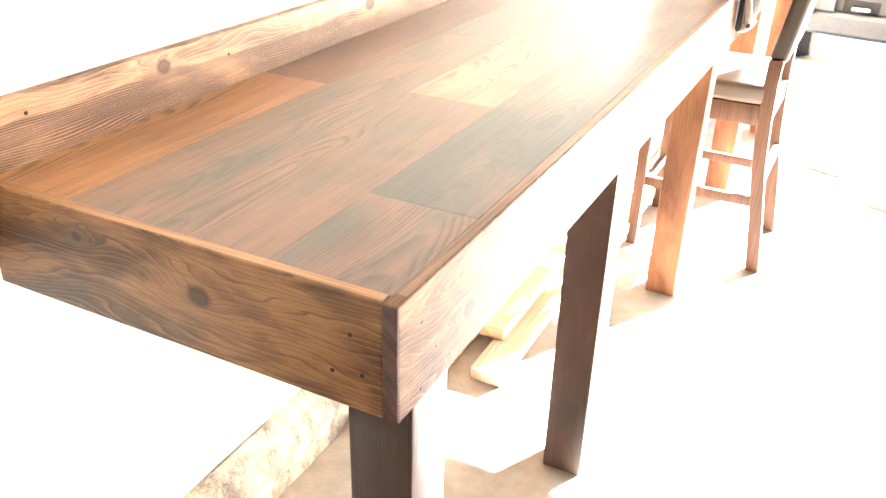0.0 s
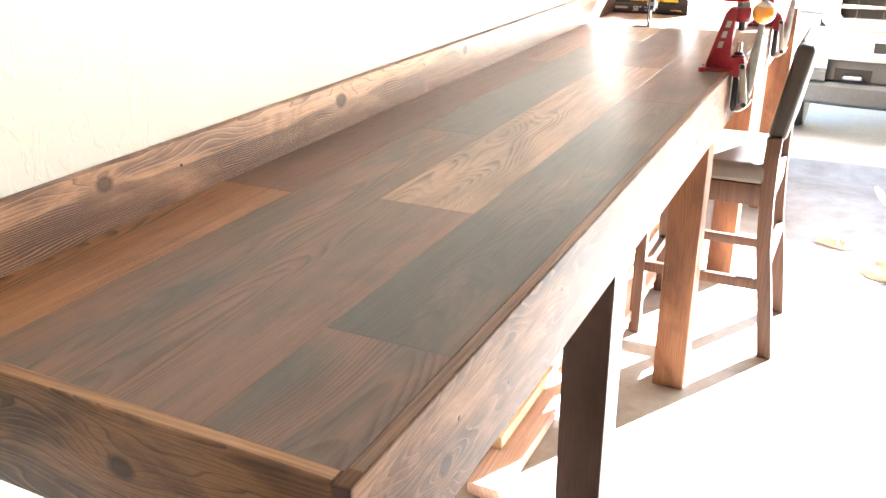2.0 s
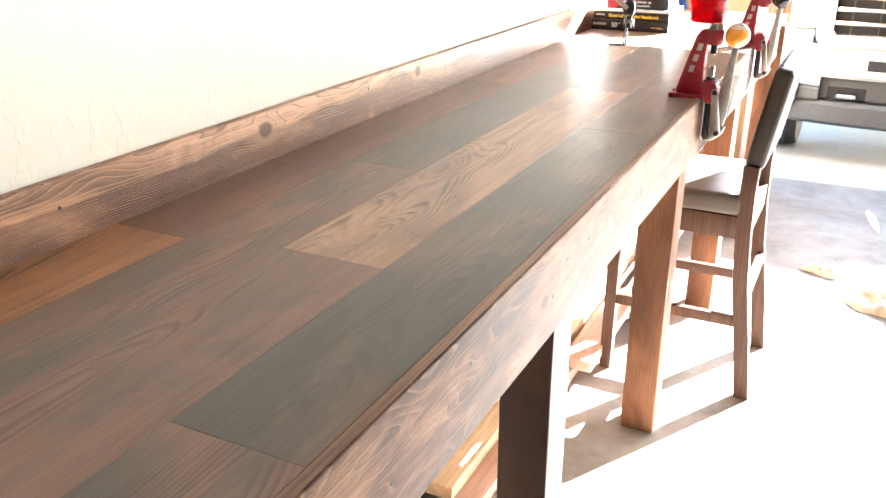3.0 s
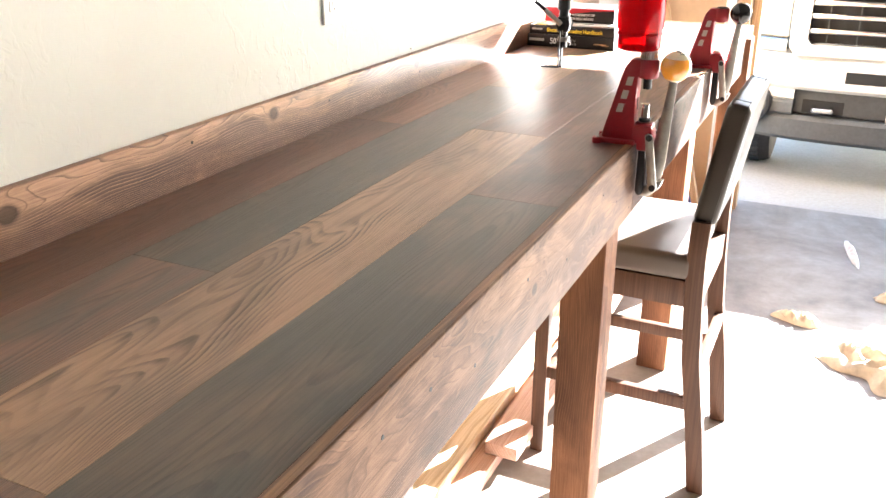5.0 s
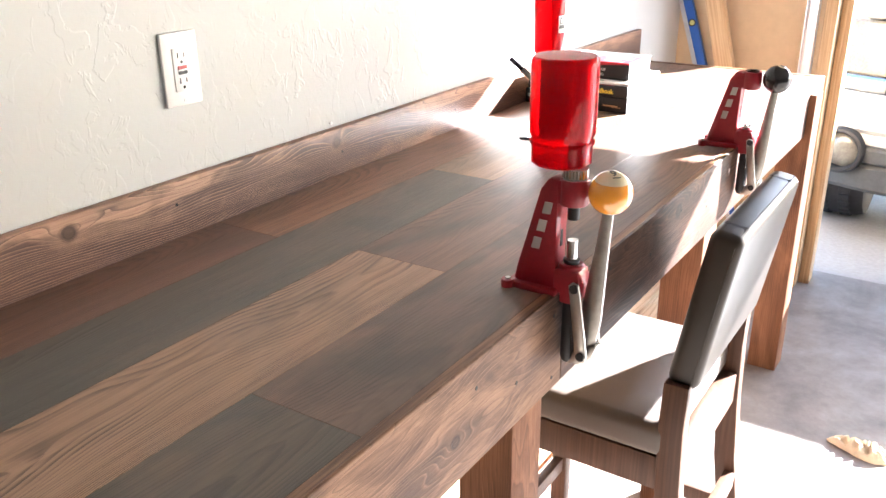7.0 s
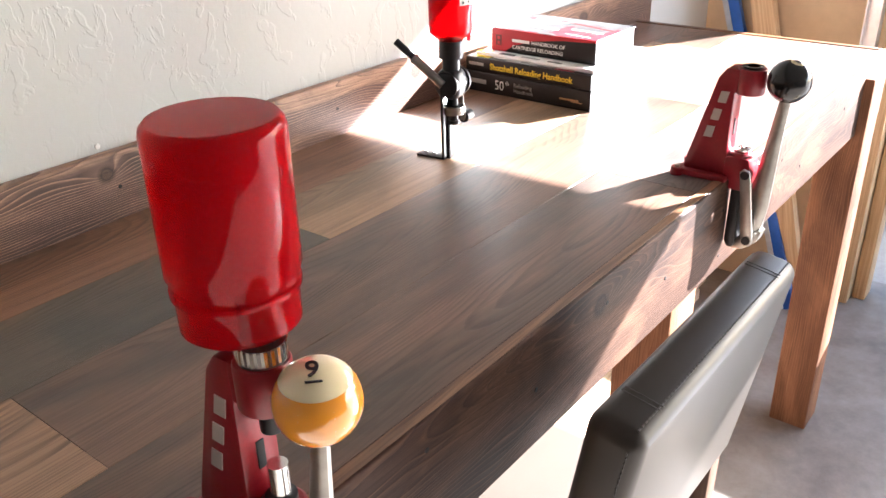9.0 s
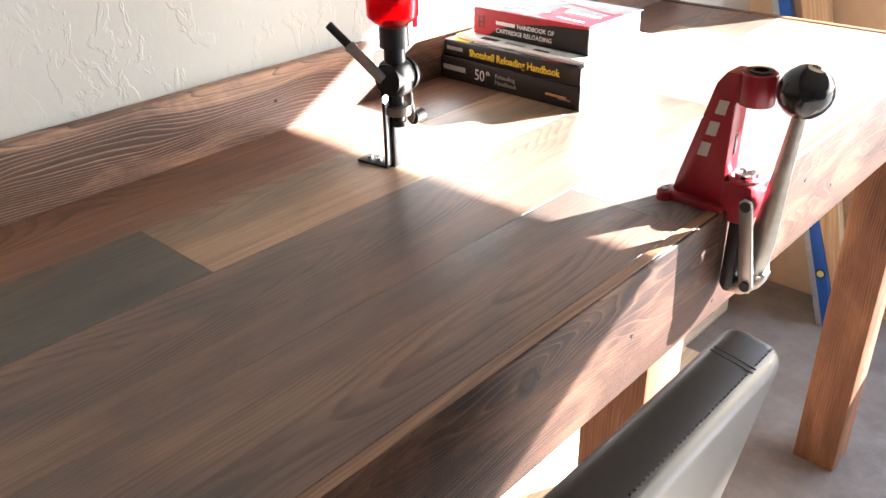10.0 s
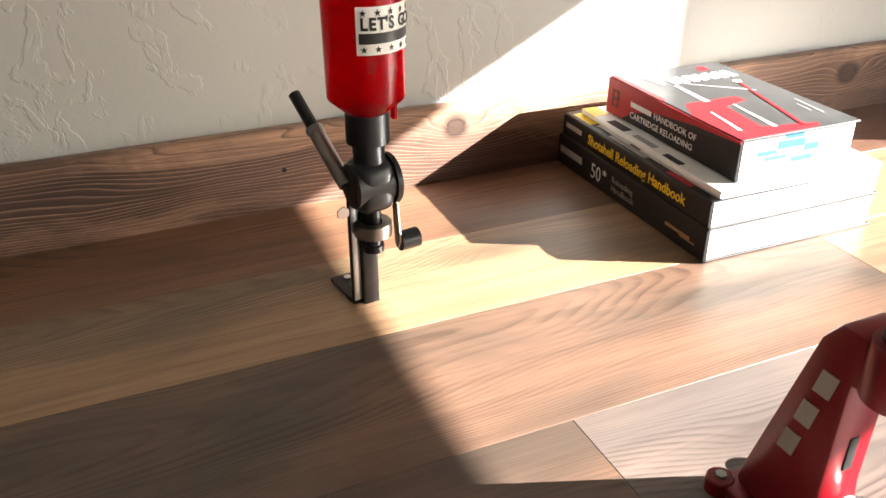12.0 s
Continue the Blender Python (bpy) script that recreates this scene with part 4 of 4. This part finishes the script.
part("spine_panel", prism(bmesh.new(), [(0.0, 0.0012), (0.030, 0.0012), (0.052, 0.015), (0.095, 0.028), (0.160, 0.0365), (0.228, 0.0405), (0.228, 0.043), (0.0, 0.043)], -0.0006, 0.0005, "y"), M_REDCOVER, B3, "red end of the spine", smooth=0)
bars(B3, "logo_mark", [(0.010, 0.013, 0.012, 0.032), (0.020, 0.023, 0.012, 0.032), (0.010, 0.023, 0.0195, 0.0235), (0.010, 0.023, 0.0125, 0.0145), (0.010, 0.023, 0.0295, 0.0315)], plain("dark_red_print", (0.12, 0.01, 0.01), 0.5), pose(0, -0.0009, 0, 90, 0, 0))
SP3 = lambda x, z: pose(x, -0.0010, z, 90, 0, 0)
bars(B3, "logo_bar", [(0.048, 0.087, 0.0218, 0.0275)], M_WHITEPRINT, SP3(0, 0))
words(B3, "title_print", "HANDBOOK OF", 0.0100, M_WHITEPRINT, SP3(0.0915, 0.0212), bold=0.0001)
words(B3, "title_print", "CARTRIDGE RELOADING", 0.0100, M_WHITEPRINT, SP3(0.048, 0.0090), bold=0.0001)
# cover art: red arm and frame, pale strokes, a ball on a thin rod, a block of pale print
M_PALEPRINT = plain("silver_print", (0.45, 0.46, 0.47), 0.4)


def stroke(x0, y0, x1, y1, w0, w1):
    """A flat tapered stroke on the cover."""
    d = Vector((y0 - y1, x1 - x0)).normalized()
    return [(x0 + d.x * w0, y0 + d.y * w0), (x0 - d.x * w0, y0 - d.y * w0), (x1 - d.x * w1, y1 - d.y * w1), (x1 + d.x * w1, y1 + d.y * w1)]


for lift, m, outlines in (
        (0.0, M_REDCOVER, [[(0.002, 0.001), (0.002, 0.006), (0.10, 0.007), (0.10, 0.001)], [(0.118, 0.018), (0.118, 0.083), (0.132, 0.088), (0.142, 0.052), (0.205, 0.046), (0.215, 0.107), (0.225, 0.100), (0.226, 0.002), (0.150, 0.002)],
                           [(0.012, 0.112), (0.026, 0.108), (0.026, 0.122), (0.012, 0.124)]]),
        (0.0003, M_WHITEPRINT, [stroke(0.062, 0.047, 0.121, 0.044, 0.0022, 0.0036), stroke(0.139, 0.064, 0.209, 0.058, 0.0012, 0.0028), stroke(0.150, 0.026, 0.205, 0.018, 0.0010, 0.0022)]
         + [stroke(0.036, y, 0.058, y + 0.003, 0.0042, 0.0046) for y in (0.052, 0.064, 0.078, 0.091, 0.105, 0.119, 0.132)]),
        (0.0003, M_PALEPRINT, [stroke(0.150, 0.138, 0.196, 0.134, 0.0010, 0.0010), stroke(0.164, 0.128, 0.186, 0.126, 0.0008, 0.0008), stroke(0.060, 0.060, 0.110, 0.120, 0.0010, 0.0020), stroke(0.020, 0.030, 0.055, 0.036, 0.003, 0.002)]),
        (0.0006, M_REDCOVER, [stroke(0.080, 0.121, 0.215, 0.088, 0.0014, 0.0022)]),
        (0.0006, M_WHITEPRINT, [[(0.076 + 0.0055 * math.cos(a), 0.122 + 0.0055 * math.sin(a)) for a in [math.pi * i / 6 for i in range(12)]]])):
    for outline in outlines:
        part("cover_picture", prism(bmesh.new(), outline, 0.0440 + lift, 0.0442 + lift, "z"), m, B3, smooth=0)
for y0, y1, z0, z1 in ((0.026, 0.050, 0.022, 0.027), (0.050, 0.085, 0.026, 0.035), (0.036, 0.064, 0.016, 0.020), (0.070, 0.098, 0.010, 0.016), (0.058, 0.082, 0.036, 0.041), (0.085, 0.104, 0.020, 0.028)):
    part("page_mark", box(bmesh.new(), 0.2249, 0.2252, y0, y1, z0, z1), plain("blue_print", (0.03, 0.25, 0.60), 0.5), B3, smooth=0)

# ---- outlet ----
out = thing("outlet", "white wall outlet with a red test button", "power outlet", pose(WALL_X, 2.392, 1.180, 0, 0, 0))
part("plate", box(bmesh.new(), 0.0005, 0.0065, -0.0355, 0.0355, -0.057, 0.057, 0.0025, 3), M_WHITEPLASTIC, out)
part("face", box(bmesh.new(), 0.006, 0.0085, -0.0165, 0.0165, -0.0335, 0.0335, 0.0012, 2), M_WHITEPLASTIC, out)
part("test_button", box(bmesh.new(), 0.0085, 0.0098, -0.009, 0.009, 0.0005, 0.0060, 0.0005, 1), M_REDPLASTIC, out)
part("reset_button", box(bmesh.new(), 0.0085, 0.0098, -0.009, 0.009, -0.0075, -0.0020, 0.0005, 1), M_INK, out)
for z in (0.019, -0.020):
    for y, hh in ((-0.0065, 0.0042), (0.0060, 0.0034)):
        part("slot", box(bmesh.new(), 0.0083, 0.0087, y - 0.0011, y + 0.0011, z - hh + 0.003, z + hh + 0.003), M_VOID, out, smooth=0)
    part("slot", rod(bmesh.new(), (0.0083, 0, z - 0.0075), (0.0087, 0, z - 0.0075), 0.0026, seg=14), M_VOID, out)
for z in (0.0485, -0.0485):
    part("screw", rod(bmesh.new(), (0.0063, 0, z), (0.0072, 0, z), 0.0028, seg=14), M_GALV, out)


screw = thing("wall_screw", "small white plastic screw plug in the wall above the backboard", "screw", (WALL_X, 2.738, 1.021))
part("shank", rod(bmesh.new(), (-0.004, 0, 0), (0.004, 0, 0), 0.0022, seg=12), M_WHITEPLASTIC, screw)
part("head", lathe(bmesh.new(), [(0.0, 0.0), (0.0040, 0.0), (0.0036, 0.0016), (0.0, 0.0022)], 16), M_WHITEPLASTIC, screw, at=pose(0.004, 0, 0, 0, 90, 0))


# ---- chair ----
def bent_bar(bm, pts, w, d):
    """A square-sectioned bar through (x, y, z) points; w along x, d along y."""
    rings = [[bm.verts.new((x + sx * w / 2, y + sy * d / 2, z)) for sx, sy in ((-1, -1), (1, -1), (1, 1), (-1, 1))] for x, y, z in pts]
    for a, b in zip(rings, rings[1:]):
        for i in range(4):
            bm.faces.new([a[i], a[(i + 1) % 4], b[(i + 1) % 4], b[i]])
    bm.faces.new(rings[0][::-1]), bm.faces.new(rings[-1])
    bmesh.ops.recalc_face_normals(bm, faces=bm.faces[:])
    bmesh.ops.bevel(bm, geom=bm.edges[:], offset=0.003, segments=2, profile=0.5, affect="EDGES")
    return bm


def cushion(x0, x1, y0, y1, z0, z1, r):
    bm = box(bmesh.new(), x0, x1, y0, y1, z0, z1, r, 5)
    return bm


chair = thing("counter_stool", "dark-stained wooden counter chair with brown leather seat and back", "chair")
CY0, CY1 = 2.685, 3.035
for y in (CY0, CY1):
    part("back_leg", bent_bar(bmesh.new(), [(-0.178, y, 0.0), (-0.200, y, 0.18), (-0.226, y, 0.36), (-0.236, y, 0.50), (-0.240, y, 0.62), (-0.238, y, 0.705)], 0.042, 0.030), M_CHAIRWOOD, chair)
    part("front_leg", bent_bar(bmesh.new(), [(-0.592, y, 0.0), (-0.590, y, 0.53)], 0.036, 0.032), M_CHAIRWOOD, chair)
    part("side_rail", box(bmesh.new(), -0.575, -0.25, y - 0.012, y + 0.012, 0.495, 0.560, 0.002), M_CHAIRWOOD, chair)
    part("side_stretcher", box(bmesh.new(), -0.578, -0.215, y - 0.010, y + 0.010, 0.225, 0.258, 0.002), M_CHAIRWOOD, chair)
part("front_rail", box(bmesh.new(), -0.602, -0.578, CY0 + 0.017, CY1 - 0.017, 0.495, 0.560, 0.002), M_CHAIRWOOD, chair)
part("back_rail", box(bmesh.new(), -0.252, -0.222, CY0 + 0.016, CY1 - 0.016, 0.495, 0.560, 0.002), M_CHAIRWOOD, chair)
part("back_stretcher", box(bmesh.new(), -0.222, -0.200, CY0 + 0.016, CY1 - 0.016, 0.300, 0.333, 0.002), M_CHAIRWOOD, chair)
part("front_stretcher", box(bmesh.new(), -0.602, -0.580, CY0 + 0.017, CY1 - 0.017, 0.185, 0.220, 0.002), M_CHAIRWOOD, chair)
seat = part("seat", cushion(-0.622, -0.246, CY0 - 0.018, CY1 + 0.018, 0.560, 0.622, 0.018), M_SEAT, chair, "lighter brown leather seat pad")
pad_at = pose(-0.236, 0, 0.695, 0, 9.5, 0)
pad = part("backrest", cushion(-0.026, 0.026, CY0 - 0.004, CY1 + 0.020, 0.0, 0.275, 0.016), M_LEATHER, chair, "brown leather padded backrest", at=pad_at)
# stitched seams of the backrest
for yy in (CY0 + 0.045, CY1 - 0.03):
    for dy in (-0.003, 0.003):
        part("stitching", box(bmesh.new(), -0.018, 0.018, yy + dy - 0.0004, yy + dy + 0.0004, 0.2745, 0.2754), M_THREAD, pad, smooth=0)
for i in range(60):
    y = CY0 + 0.010 + (CY1 - CY0 - 0.006) * i / 59
    part("stitch", box(bmesh.new(), 0.0145, 0.0158, y - 0.0018, y + 0.0018, 0.2735, 0.2752), M_THREAD, pad, smooth=0)
for i in range(44):
    z = 0.014 + 0.244 * i / 43
    part("stitch", box(bmesh.new(), 0.0148, 0.0160, CY0 - 0.0048, CY0 - 0.0036, z - 0.0018, z + 0.0018), M_THREAD, pad, smooth=0)

# ---- lumber under the bench ----
lumber = (( -0.745, -0.656, 1.68, 4.19, 0.0, M_PINE_PINK), (-0.690, -0.602, 2.55, 4.24, 0.0385, M_PINE_PINK), (-0.805, -0.716, 1.83, 4.21, 0.0385, M_PINE), (-0.900, -0.811, 1.40, 4.56, 0.0, M_PINE), (-0.905, -0.816, 1.95, 4.62, 0.0385, M_PINE))
for x0, x1, y0, y1, z0, m in lumber:
    solid("board", box(bmesh.new(), x0 - x0, x1 - x0, 0, y1 - y0, 0.0005, 0.038, 0.003), m, "raw pine board lying on the floor under the bench", "board", at=pose(x0, y0, z0, 0, 0, 0), group="boards under the bench")

# ---- by the end wall ----
lvl = thing("spirit_level", "blue and grey spirit level leaning on the end wall", "spirit level", pose(-0.555, 4.665, 0.0, 0, -20.0, 0) @ pose(0, 0, 0, -5.0, 0, 0))
part("beam", box(bmesh.new(), -0.016, 0.016, -0.012, 0.012, 0.003, 1.22, 0.002), M_BLUE, lvl, "blue beam")
part("edge_rail", box(bmesh.new(), -0.032, -0.016, -0.013, 0.013, 0.003, 1.22, 0.001), M_GALV, lvl)
for z in (0.16, 0.62, 1.06):
    part("vial_frame", rod(bmesh.new(), (0, -0.0135, z), (0, 0.0135, z), 0.014, seg=24), M_INK, lvl)
    part("vial", rod(bmesh.new(), (0, -0.0142, z), (0, 0.0142, z), 0.0095, seg=24), plain("vial_liquid", (0.62, 0.58, 0.20), 0.2), lvl)
solid("stud", box(bmesh.new(), -0.019, 0.019, -0.032, 0.032, 0.002, 2.05, 0.003), M_STUD, "bare timber stud leaning on the end wall", "stud", at=pose(-0.555, 4.70, 0.012, 0, -12.5, 0) @ pose(0, 0, 0, -1.6, 0, 90))


# ---- crumpled cloth things on the floor ----
def crumple(name, at, sx, sy, h, seed, label, category, mat, folds=2.4):
    """A heap of cloth: wandering outline, folded top with sharp ridges, hem lying on the floor."""
    bm = bmesh.new()
    off = Vector((seed * 3.1, seed * 1.7, seed))
    around, deep = 96, 30
    rings = []
    for j in range(1, deep + 1):
        r = j / deep
        ring = []
        for i in range(around):
            a = 2 * math.pi * i / around
            d = Vector((math.cos(a), math.sin(a), 0))
            out = 1 + 0.34 * noise.noise(d * 1.2 + off) + 0.16 * noise.noise(d * 3.4 + off)
            p = d * r * out
            q = Vector((p.x * folds * sx / max(sx, sy), p.y * folds * sy / max(sx, sy), 0)) + off
            q += Vector((noise.noise(q + off), noise.noise(q - off), 0)) * 0.6
            ridge = (1 - abs(noise.noise(q)) * 2.4) * 0.75 + (1 - abs(noise.noise(q * 2.3)) * 2.2) * 0.28
            z = h * (1 - r ** 4) * max(0.05, 0.28 + 0.75 * ridge) + 0.0025
            ring.append(bm.verts.new((p.x * sx, p.y * sy, z)))
        rings.append(ring)
    top = bm.verts.new((0, 0, sum(v.co.z for v in rings[0]) / around))
    hem = [bm.verts.new((v.co.x * 0.995, v.co.y * 0.995, 0)) for v in rings[-1]]
    for i in range(around):
        k2 = (i + 1) % around
        bm.faces.new((top, rings[0][i], rings[0][k2]))
        for a, b in zip(rings, rings[1:] + [hem]):
            bm.faces.new((a[i], b[i], b[k2], a[k2]))
    bm.faces.new(hem[::-1])
    bmesh.ops.recalc_face_normals(bm, faces=bm.faces[:])
    return solid(name, bm, mat, label, category, at=at, smooth=40)


crumple("work_glove", pose(-0.020, 3.765, 0, 0, 0, -10), 0.083, 0.034, 0.034, 1.0, "pale crumpled work glove lying on the floor", "glove", M_TAN_CLOTH, 3.0)
crumple("drop_cloth", pose(0.335, 3.590, 0, 0, 0, 12), 0.250, 0.235, 0.065, 2.0, "tan crumpled cloth lying on the floor", "cloth", M_TAN_CLOTH, 3.4)
crumple("work_glove", pose(0.315, 4.085, 0, 0, 0, 4), 0.115, 0.050, 0.034, 5.0, "tan crumpled work glove lying folded on the floor", "glove", M_TAN_CLOTH, 2.8)
crumple("rag", pose(0.128, 4.500, 0, 0, 0, -80), 0.140, 0.017, 0.022, 3.0, "long pale crumpled rag on the floor", "rag", M_PAPER, 3.0)


# ---- pickup in the driveway ----
truck = thing("pickup_truck", "silver-white pickup truck parked nose-in before the garage", "truck", (0.355, 5.56, -0.065))
G, GT = 0.035, 0.062                        # lift that brings heights back to the garage floor
def nose(x):
    """How far the front curves back towards its corners."""
    return 0.16 * (abs(x) / 0.95) ** 3.2


def wrap(bm, x0, x1, z0, z1, thick, off=0.0, n=24, r=0.012):
    """A panel that follows the curved nose."""
    prof = [(0.0 + r, z0), (0.0, z0 + r), (0.0, z1 - r), (r, z1), (thick, z1), (thick, z0)]
    rings = []
    for i in range(n + 1):
        x = x0 + (x1 - x0) * i / n
        rings.append([bm.verts.new((x, nose(x) + off + dy, z)) for dy, z in prof])
    for a, b in zip(rings, rings[1:]):
        for i in range(len(prof)):
            j = (i + 1) % len(prof)
            bm.faces.new([a[i], b[i], b[j], a[j]])
    bm.faces.new(rings[0]), bm.faces.new(rings[-1][::-1])
    bmesh.ops.recalc_face_normals(bm, faces=bm.faces[:])
    return bm


part("bumper", wrap(bmesh.new(), -0.95, 0.95, 0.47 + G, 0.625 + G, 0.18, 0.0, r=0.02), M_SILVERWHITE, truck, "painted bumper")
for a, b in ((-0.95, -0.60), (0.60, 0.95)):
    part("bumper_end", wrap(bmesh.new(), a, b, 0.412 + G, 0.468 + G, 0.16, 0.01, n=10), M_SILVERWHITE, truck)
    part("fascia_end", wrap(bmesh.new(), a, b, 0.335 + G, 0.410 + G, 0.16, 0.008, n=10), M_DARKTRIM, truck, "grey plastic fascia end")
part("lower_fascia", wrap(bmesh.new(), -0.93, 0.93, 0.20 + G, 0.334 + G, 0.14, 0.015, r=0.02), M_DARKTRIM, truck, "grey plastic lower fascia")
part("fascia_recess", wrap(bmesh.new(), -0.598, 0.598, 0.334 + G, 0.468 + G, 0.05, 0.075), M_DARKTRIM, truck)
part("air_slot", wrap(bmesh.new(), -0.37, 0.37, 0.525 + G, 0.585 + G, 0.02, -0.003, r=0.004), M_VOID, truck, "black slot")
for x in (-0.455, 0.455):
    part("hook_recess", wrap(bmesh.new(), x - 0.10, x + 0.10, 0.345 + G, 0.415 + G, 0.02, 0.070, r=0.006), M_VOID, truck)
    bm = rod(bmesh.new(), (x - 0.045, 0.035, 0.372 + G), (x + 0.045, 0.035, 0.372 + G), 0.013, seg=14)
    rod(bm, (x - 0.042, 0.035, 0.372 + G), (x - 0.042, 0.10, 0.38 + G), 0.012, seg=12)
    rod(bm, (x + 0.042, 0.035, 0.372 + G), (x + 0.042, 0.10, 0.38 + G), 0.012, seg=12)
    part("tow_hook", bm, M_CHROME, truck, "bright tow hook")
for x in (-0.805, 0.805):
    c = Vector((x, nose(x) + 0.005, 0.385 + G))
    tilt = pose(*c, 0, 0, 12 if x > 0 else -12)
    fog = part("fog_lamp", lathe(bmesh.new(), [(0.080, -0.02), (0.090, -0.018), (0.106, 0.0), (0.102, 0.045), (0.090, 0.050), (0.080, 0.030)], 40, closed=True), M_BEZEL, truck, "round fog lamp in a grey bezel", at=tilt @ pose(0, 0, 0, 90, 0, 0))
    part("lens", lathe(bmesh.new(), [(0.0, 0.030), (0.035, 0.027), (0.063, 0.018), (0.080, 0.004), (0.080, -0.02), (0.0, -0.02)], 40), M_LENS, fog, "frosted glass lens")
# number plate with plain bars
plate = part("number_plate", box(bmesh.new(), -0.155, 0.155, 0.040, 0.046, 0.245 + G, 0.400 + G, 0.002), M_PAPER, truck, "pale number plate with plain bars")
part("plate_band", box(bmesh.new(), -0.150, 0.150, 0.0385, 0.0402, 0.250 + G, 0.290 + G), plain("plate_green", (0.30, 0.42, 0.16), 0.5), plate, smooth=0)
part("plate_band", box(bmesh.new(), -0.150, 0.150, 0.0385, 0.0402, 0.365 + G, 0.395 + G), plain("plate_blue", (0.10, 0.36, 0.55), 0.5), plate, smooth=0)
for i in range(6):
    part("plate_bar", box(bmesh.new(), -0.125 + i * 0.043, -0.097 + i * 0.043, 0.0380, 0.0402, 0.298 + G, 0.358 + G), M_INK, plate, smooth=0)
# grille: bright surround with dark opening and bright slats
part("sill_panel", wrap(bmesh.new(), -0.93, 0.93, 0.545 + GT, 0.617 + GT, 0.2, 0.03, r=0.02), M_SILVERWHITE, truck)
part("grille_back", box(bmesh.new(), -0.60, 0.60, 0.11, 0.15, 0.64 + GT, 0.945 + GT), M_VOID, truck)
bm = bmesh.new()
outer = [(-0.66, 0.665), (-0.63, 0.620), (0.63, 0.620), (0.66, 0.665), (0.66, 0.935), (0.63, 0.965), (-0.63, 0.965), (-0.66, 0.935)]
inner = [(-0.575, 0.705), (-0.555, 0.680), (0.555, 0.680), (0.575, 0.705), (0.575, 0.895), (0.555, 0.920), (-0.555, 0.920), (-0.575, 0.895)]
ring = [[bm.verts.new((p[0], y, p[1] + GT)) for p in o] for o, y in ((outer, 0.12), (outer, 0.03), (inner, 0.02), (inner, 0.12))]
for a, b in zip(ring, ring[1:] + ring[:1]):
    for i in range(8):
        bm.faces.new([a[i], a[(i + 1) % 8], b[(i + 1) % 8], b[i]])
bmesh.ops.recalc_face_normals(bm, faces=bm.faces[:])
part("grille_surround", bm, M_SILVERWHITE, truck, "bright grille surround")
for z in (0.730, 0.803, 0.868):
    part("grille_slat", box(bmesh.new(), -0.575, 0.575, 0.045, 0.075, z + GT, z + 0.026 + GT, 0.006), M_CHROME, truck)
for i in range(8):
    x = -0.49 + 0.14 * i
    part("grille_post", box(bmesh.new(), x - 0.003, x + 0.003, 0.08, 0.09, 0.675 + GT, 0.925 + GT), M_DARKTRIM, truck, smooth=0)
part("badge", box(bmesh.new(), -0.11, 0.11, 0.025, 0.05, 0.77 + GT, 0.85 + GT, 0.008), M_REDCOVER, truck, "plain red badge")
for x in (-1, 1):
    a, b = sorted((x * 0.675, x * 0.93))
    part("headlight", wrap(bmesh.new(), a, b, 0.690 + GT, 0.93 + GT, 0.1, 0.06, n=8), M_LENS, truck, "clear headlight")
    part("headlight_strip", wrap(bmesh.new(), a, b, 0.620 + GT, 0.687 + GT, 0.1, 0.05, n=8), M_CHROME, truck)
    fender = box(bmesh.new(), min(x * 0.80, x * 0.96), max(x * 0.80, x * 0.96), 0.27, 1.9, 0.72 + GT, 1.05 + GT, 0.03)
    part("fender", fender, M_SILVERWHITE, truck)
    bm = bmesh.new()
    tyre_prof = [(0.20, -0.10), (0.30, -0.118), (0.355, -0.108), (0.368, -0.075), (0.368, 0.075), (0.355, 0.108), (0.30, 0.118), (0.20, 0.10)]
    lathe(bm, tyre_prof, 48, closed=True)
    wheel = part("wheel", bm, M_RUBBER, truck, "black tyre", at=pose(x * 0.81, 0.57, 0.350, 0, 90, 0))
    for i in range(48):
        an = 360 * i / 48
        part("tread_block", box(bmesh.new(), 0.364, 0.376, -0.016, 0.016, -0.10, -0.045, 0.002, 1), M_RUBBER, wheel, at=pose(0, 0, 0, 0, 0, an), smooth=0)
        part("tread_block", box(bmesh.new(), 0.364, 0.376, -0.016, 0.016, 0.0, 0.05, 0.002, 1), M_RUBBER, wheel, at=pose(0, 0, 0, 0, 0, an + 3.5), smooth=0)
    part("rim", lathe(bmesh.new(), [(0.0, -0.06), (0.19, -0.06), (0.21, -0.09), (0.21, 0.09), (0.19, 0.06), (0.0, 0.06)], 36), M_GALV, wheel)
bm = bmesh.new()
prism(bm, [(0.10, 0.940 + GT), (0.07, 0.972 + GT), (0.14, 1.010 + GT), (0.32, 1.06 + GT), (1.55, 1.17 + GT), (1.55, 0.93 + GT), (0.3, 0.93 + GT)], -0.80, 0.80, "x", 0.02)
part("hood", bm, M_SILVERWHITE, truck)
bm = bmesh.new()
prism(bm, [(1.56, 0.5), (1.56, 1.22), (2.25, 1.80), (3.7, 1.84), (4.0, 1.25), (5.6, 1.25), (5.6, 0.5)], -0.90, 0.90, "x", 0.05)
part("cab", bm, M_SILVERWHITE, truck)
part("windshield", prism(bmesh.new(), [(1.58, 1.26), (1.62, 1.26), (2.24, 1.77), (2.20, 1.77)], -0.78, 0.78, "x", 0.004), plain("dark_glass", (0.02, 0.025, 0.03), 0.08, coat=1.0), truck)
part("chassis", box(bmesh.new(), -0.65, 0.65, 0.25, 5.0, 0.30, 0.50), M_VOID, truck)
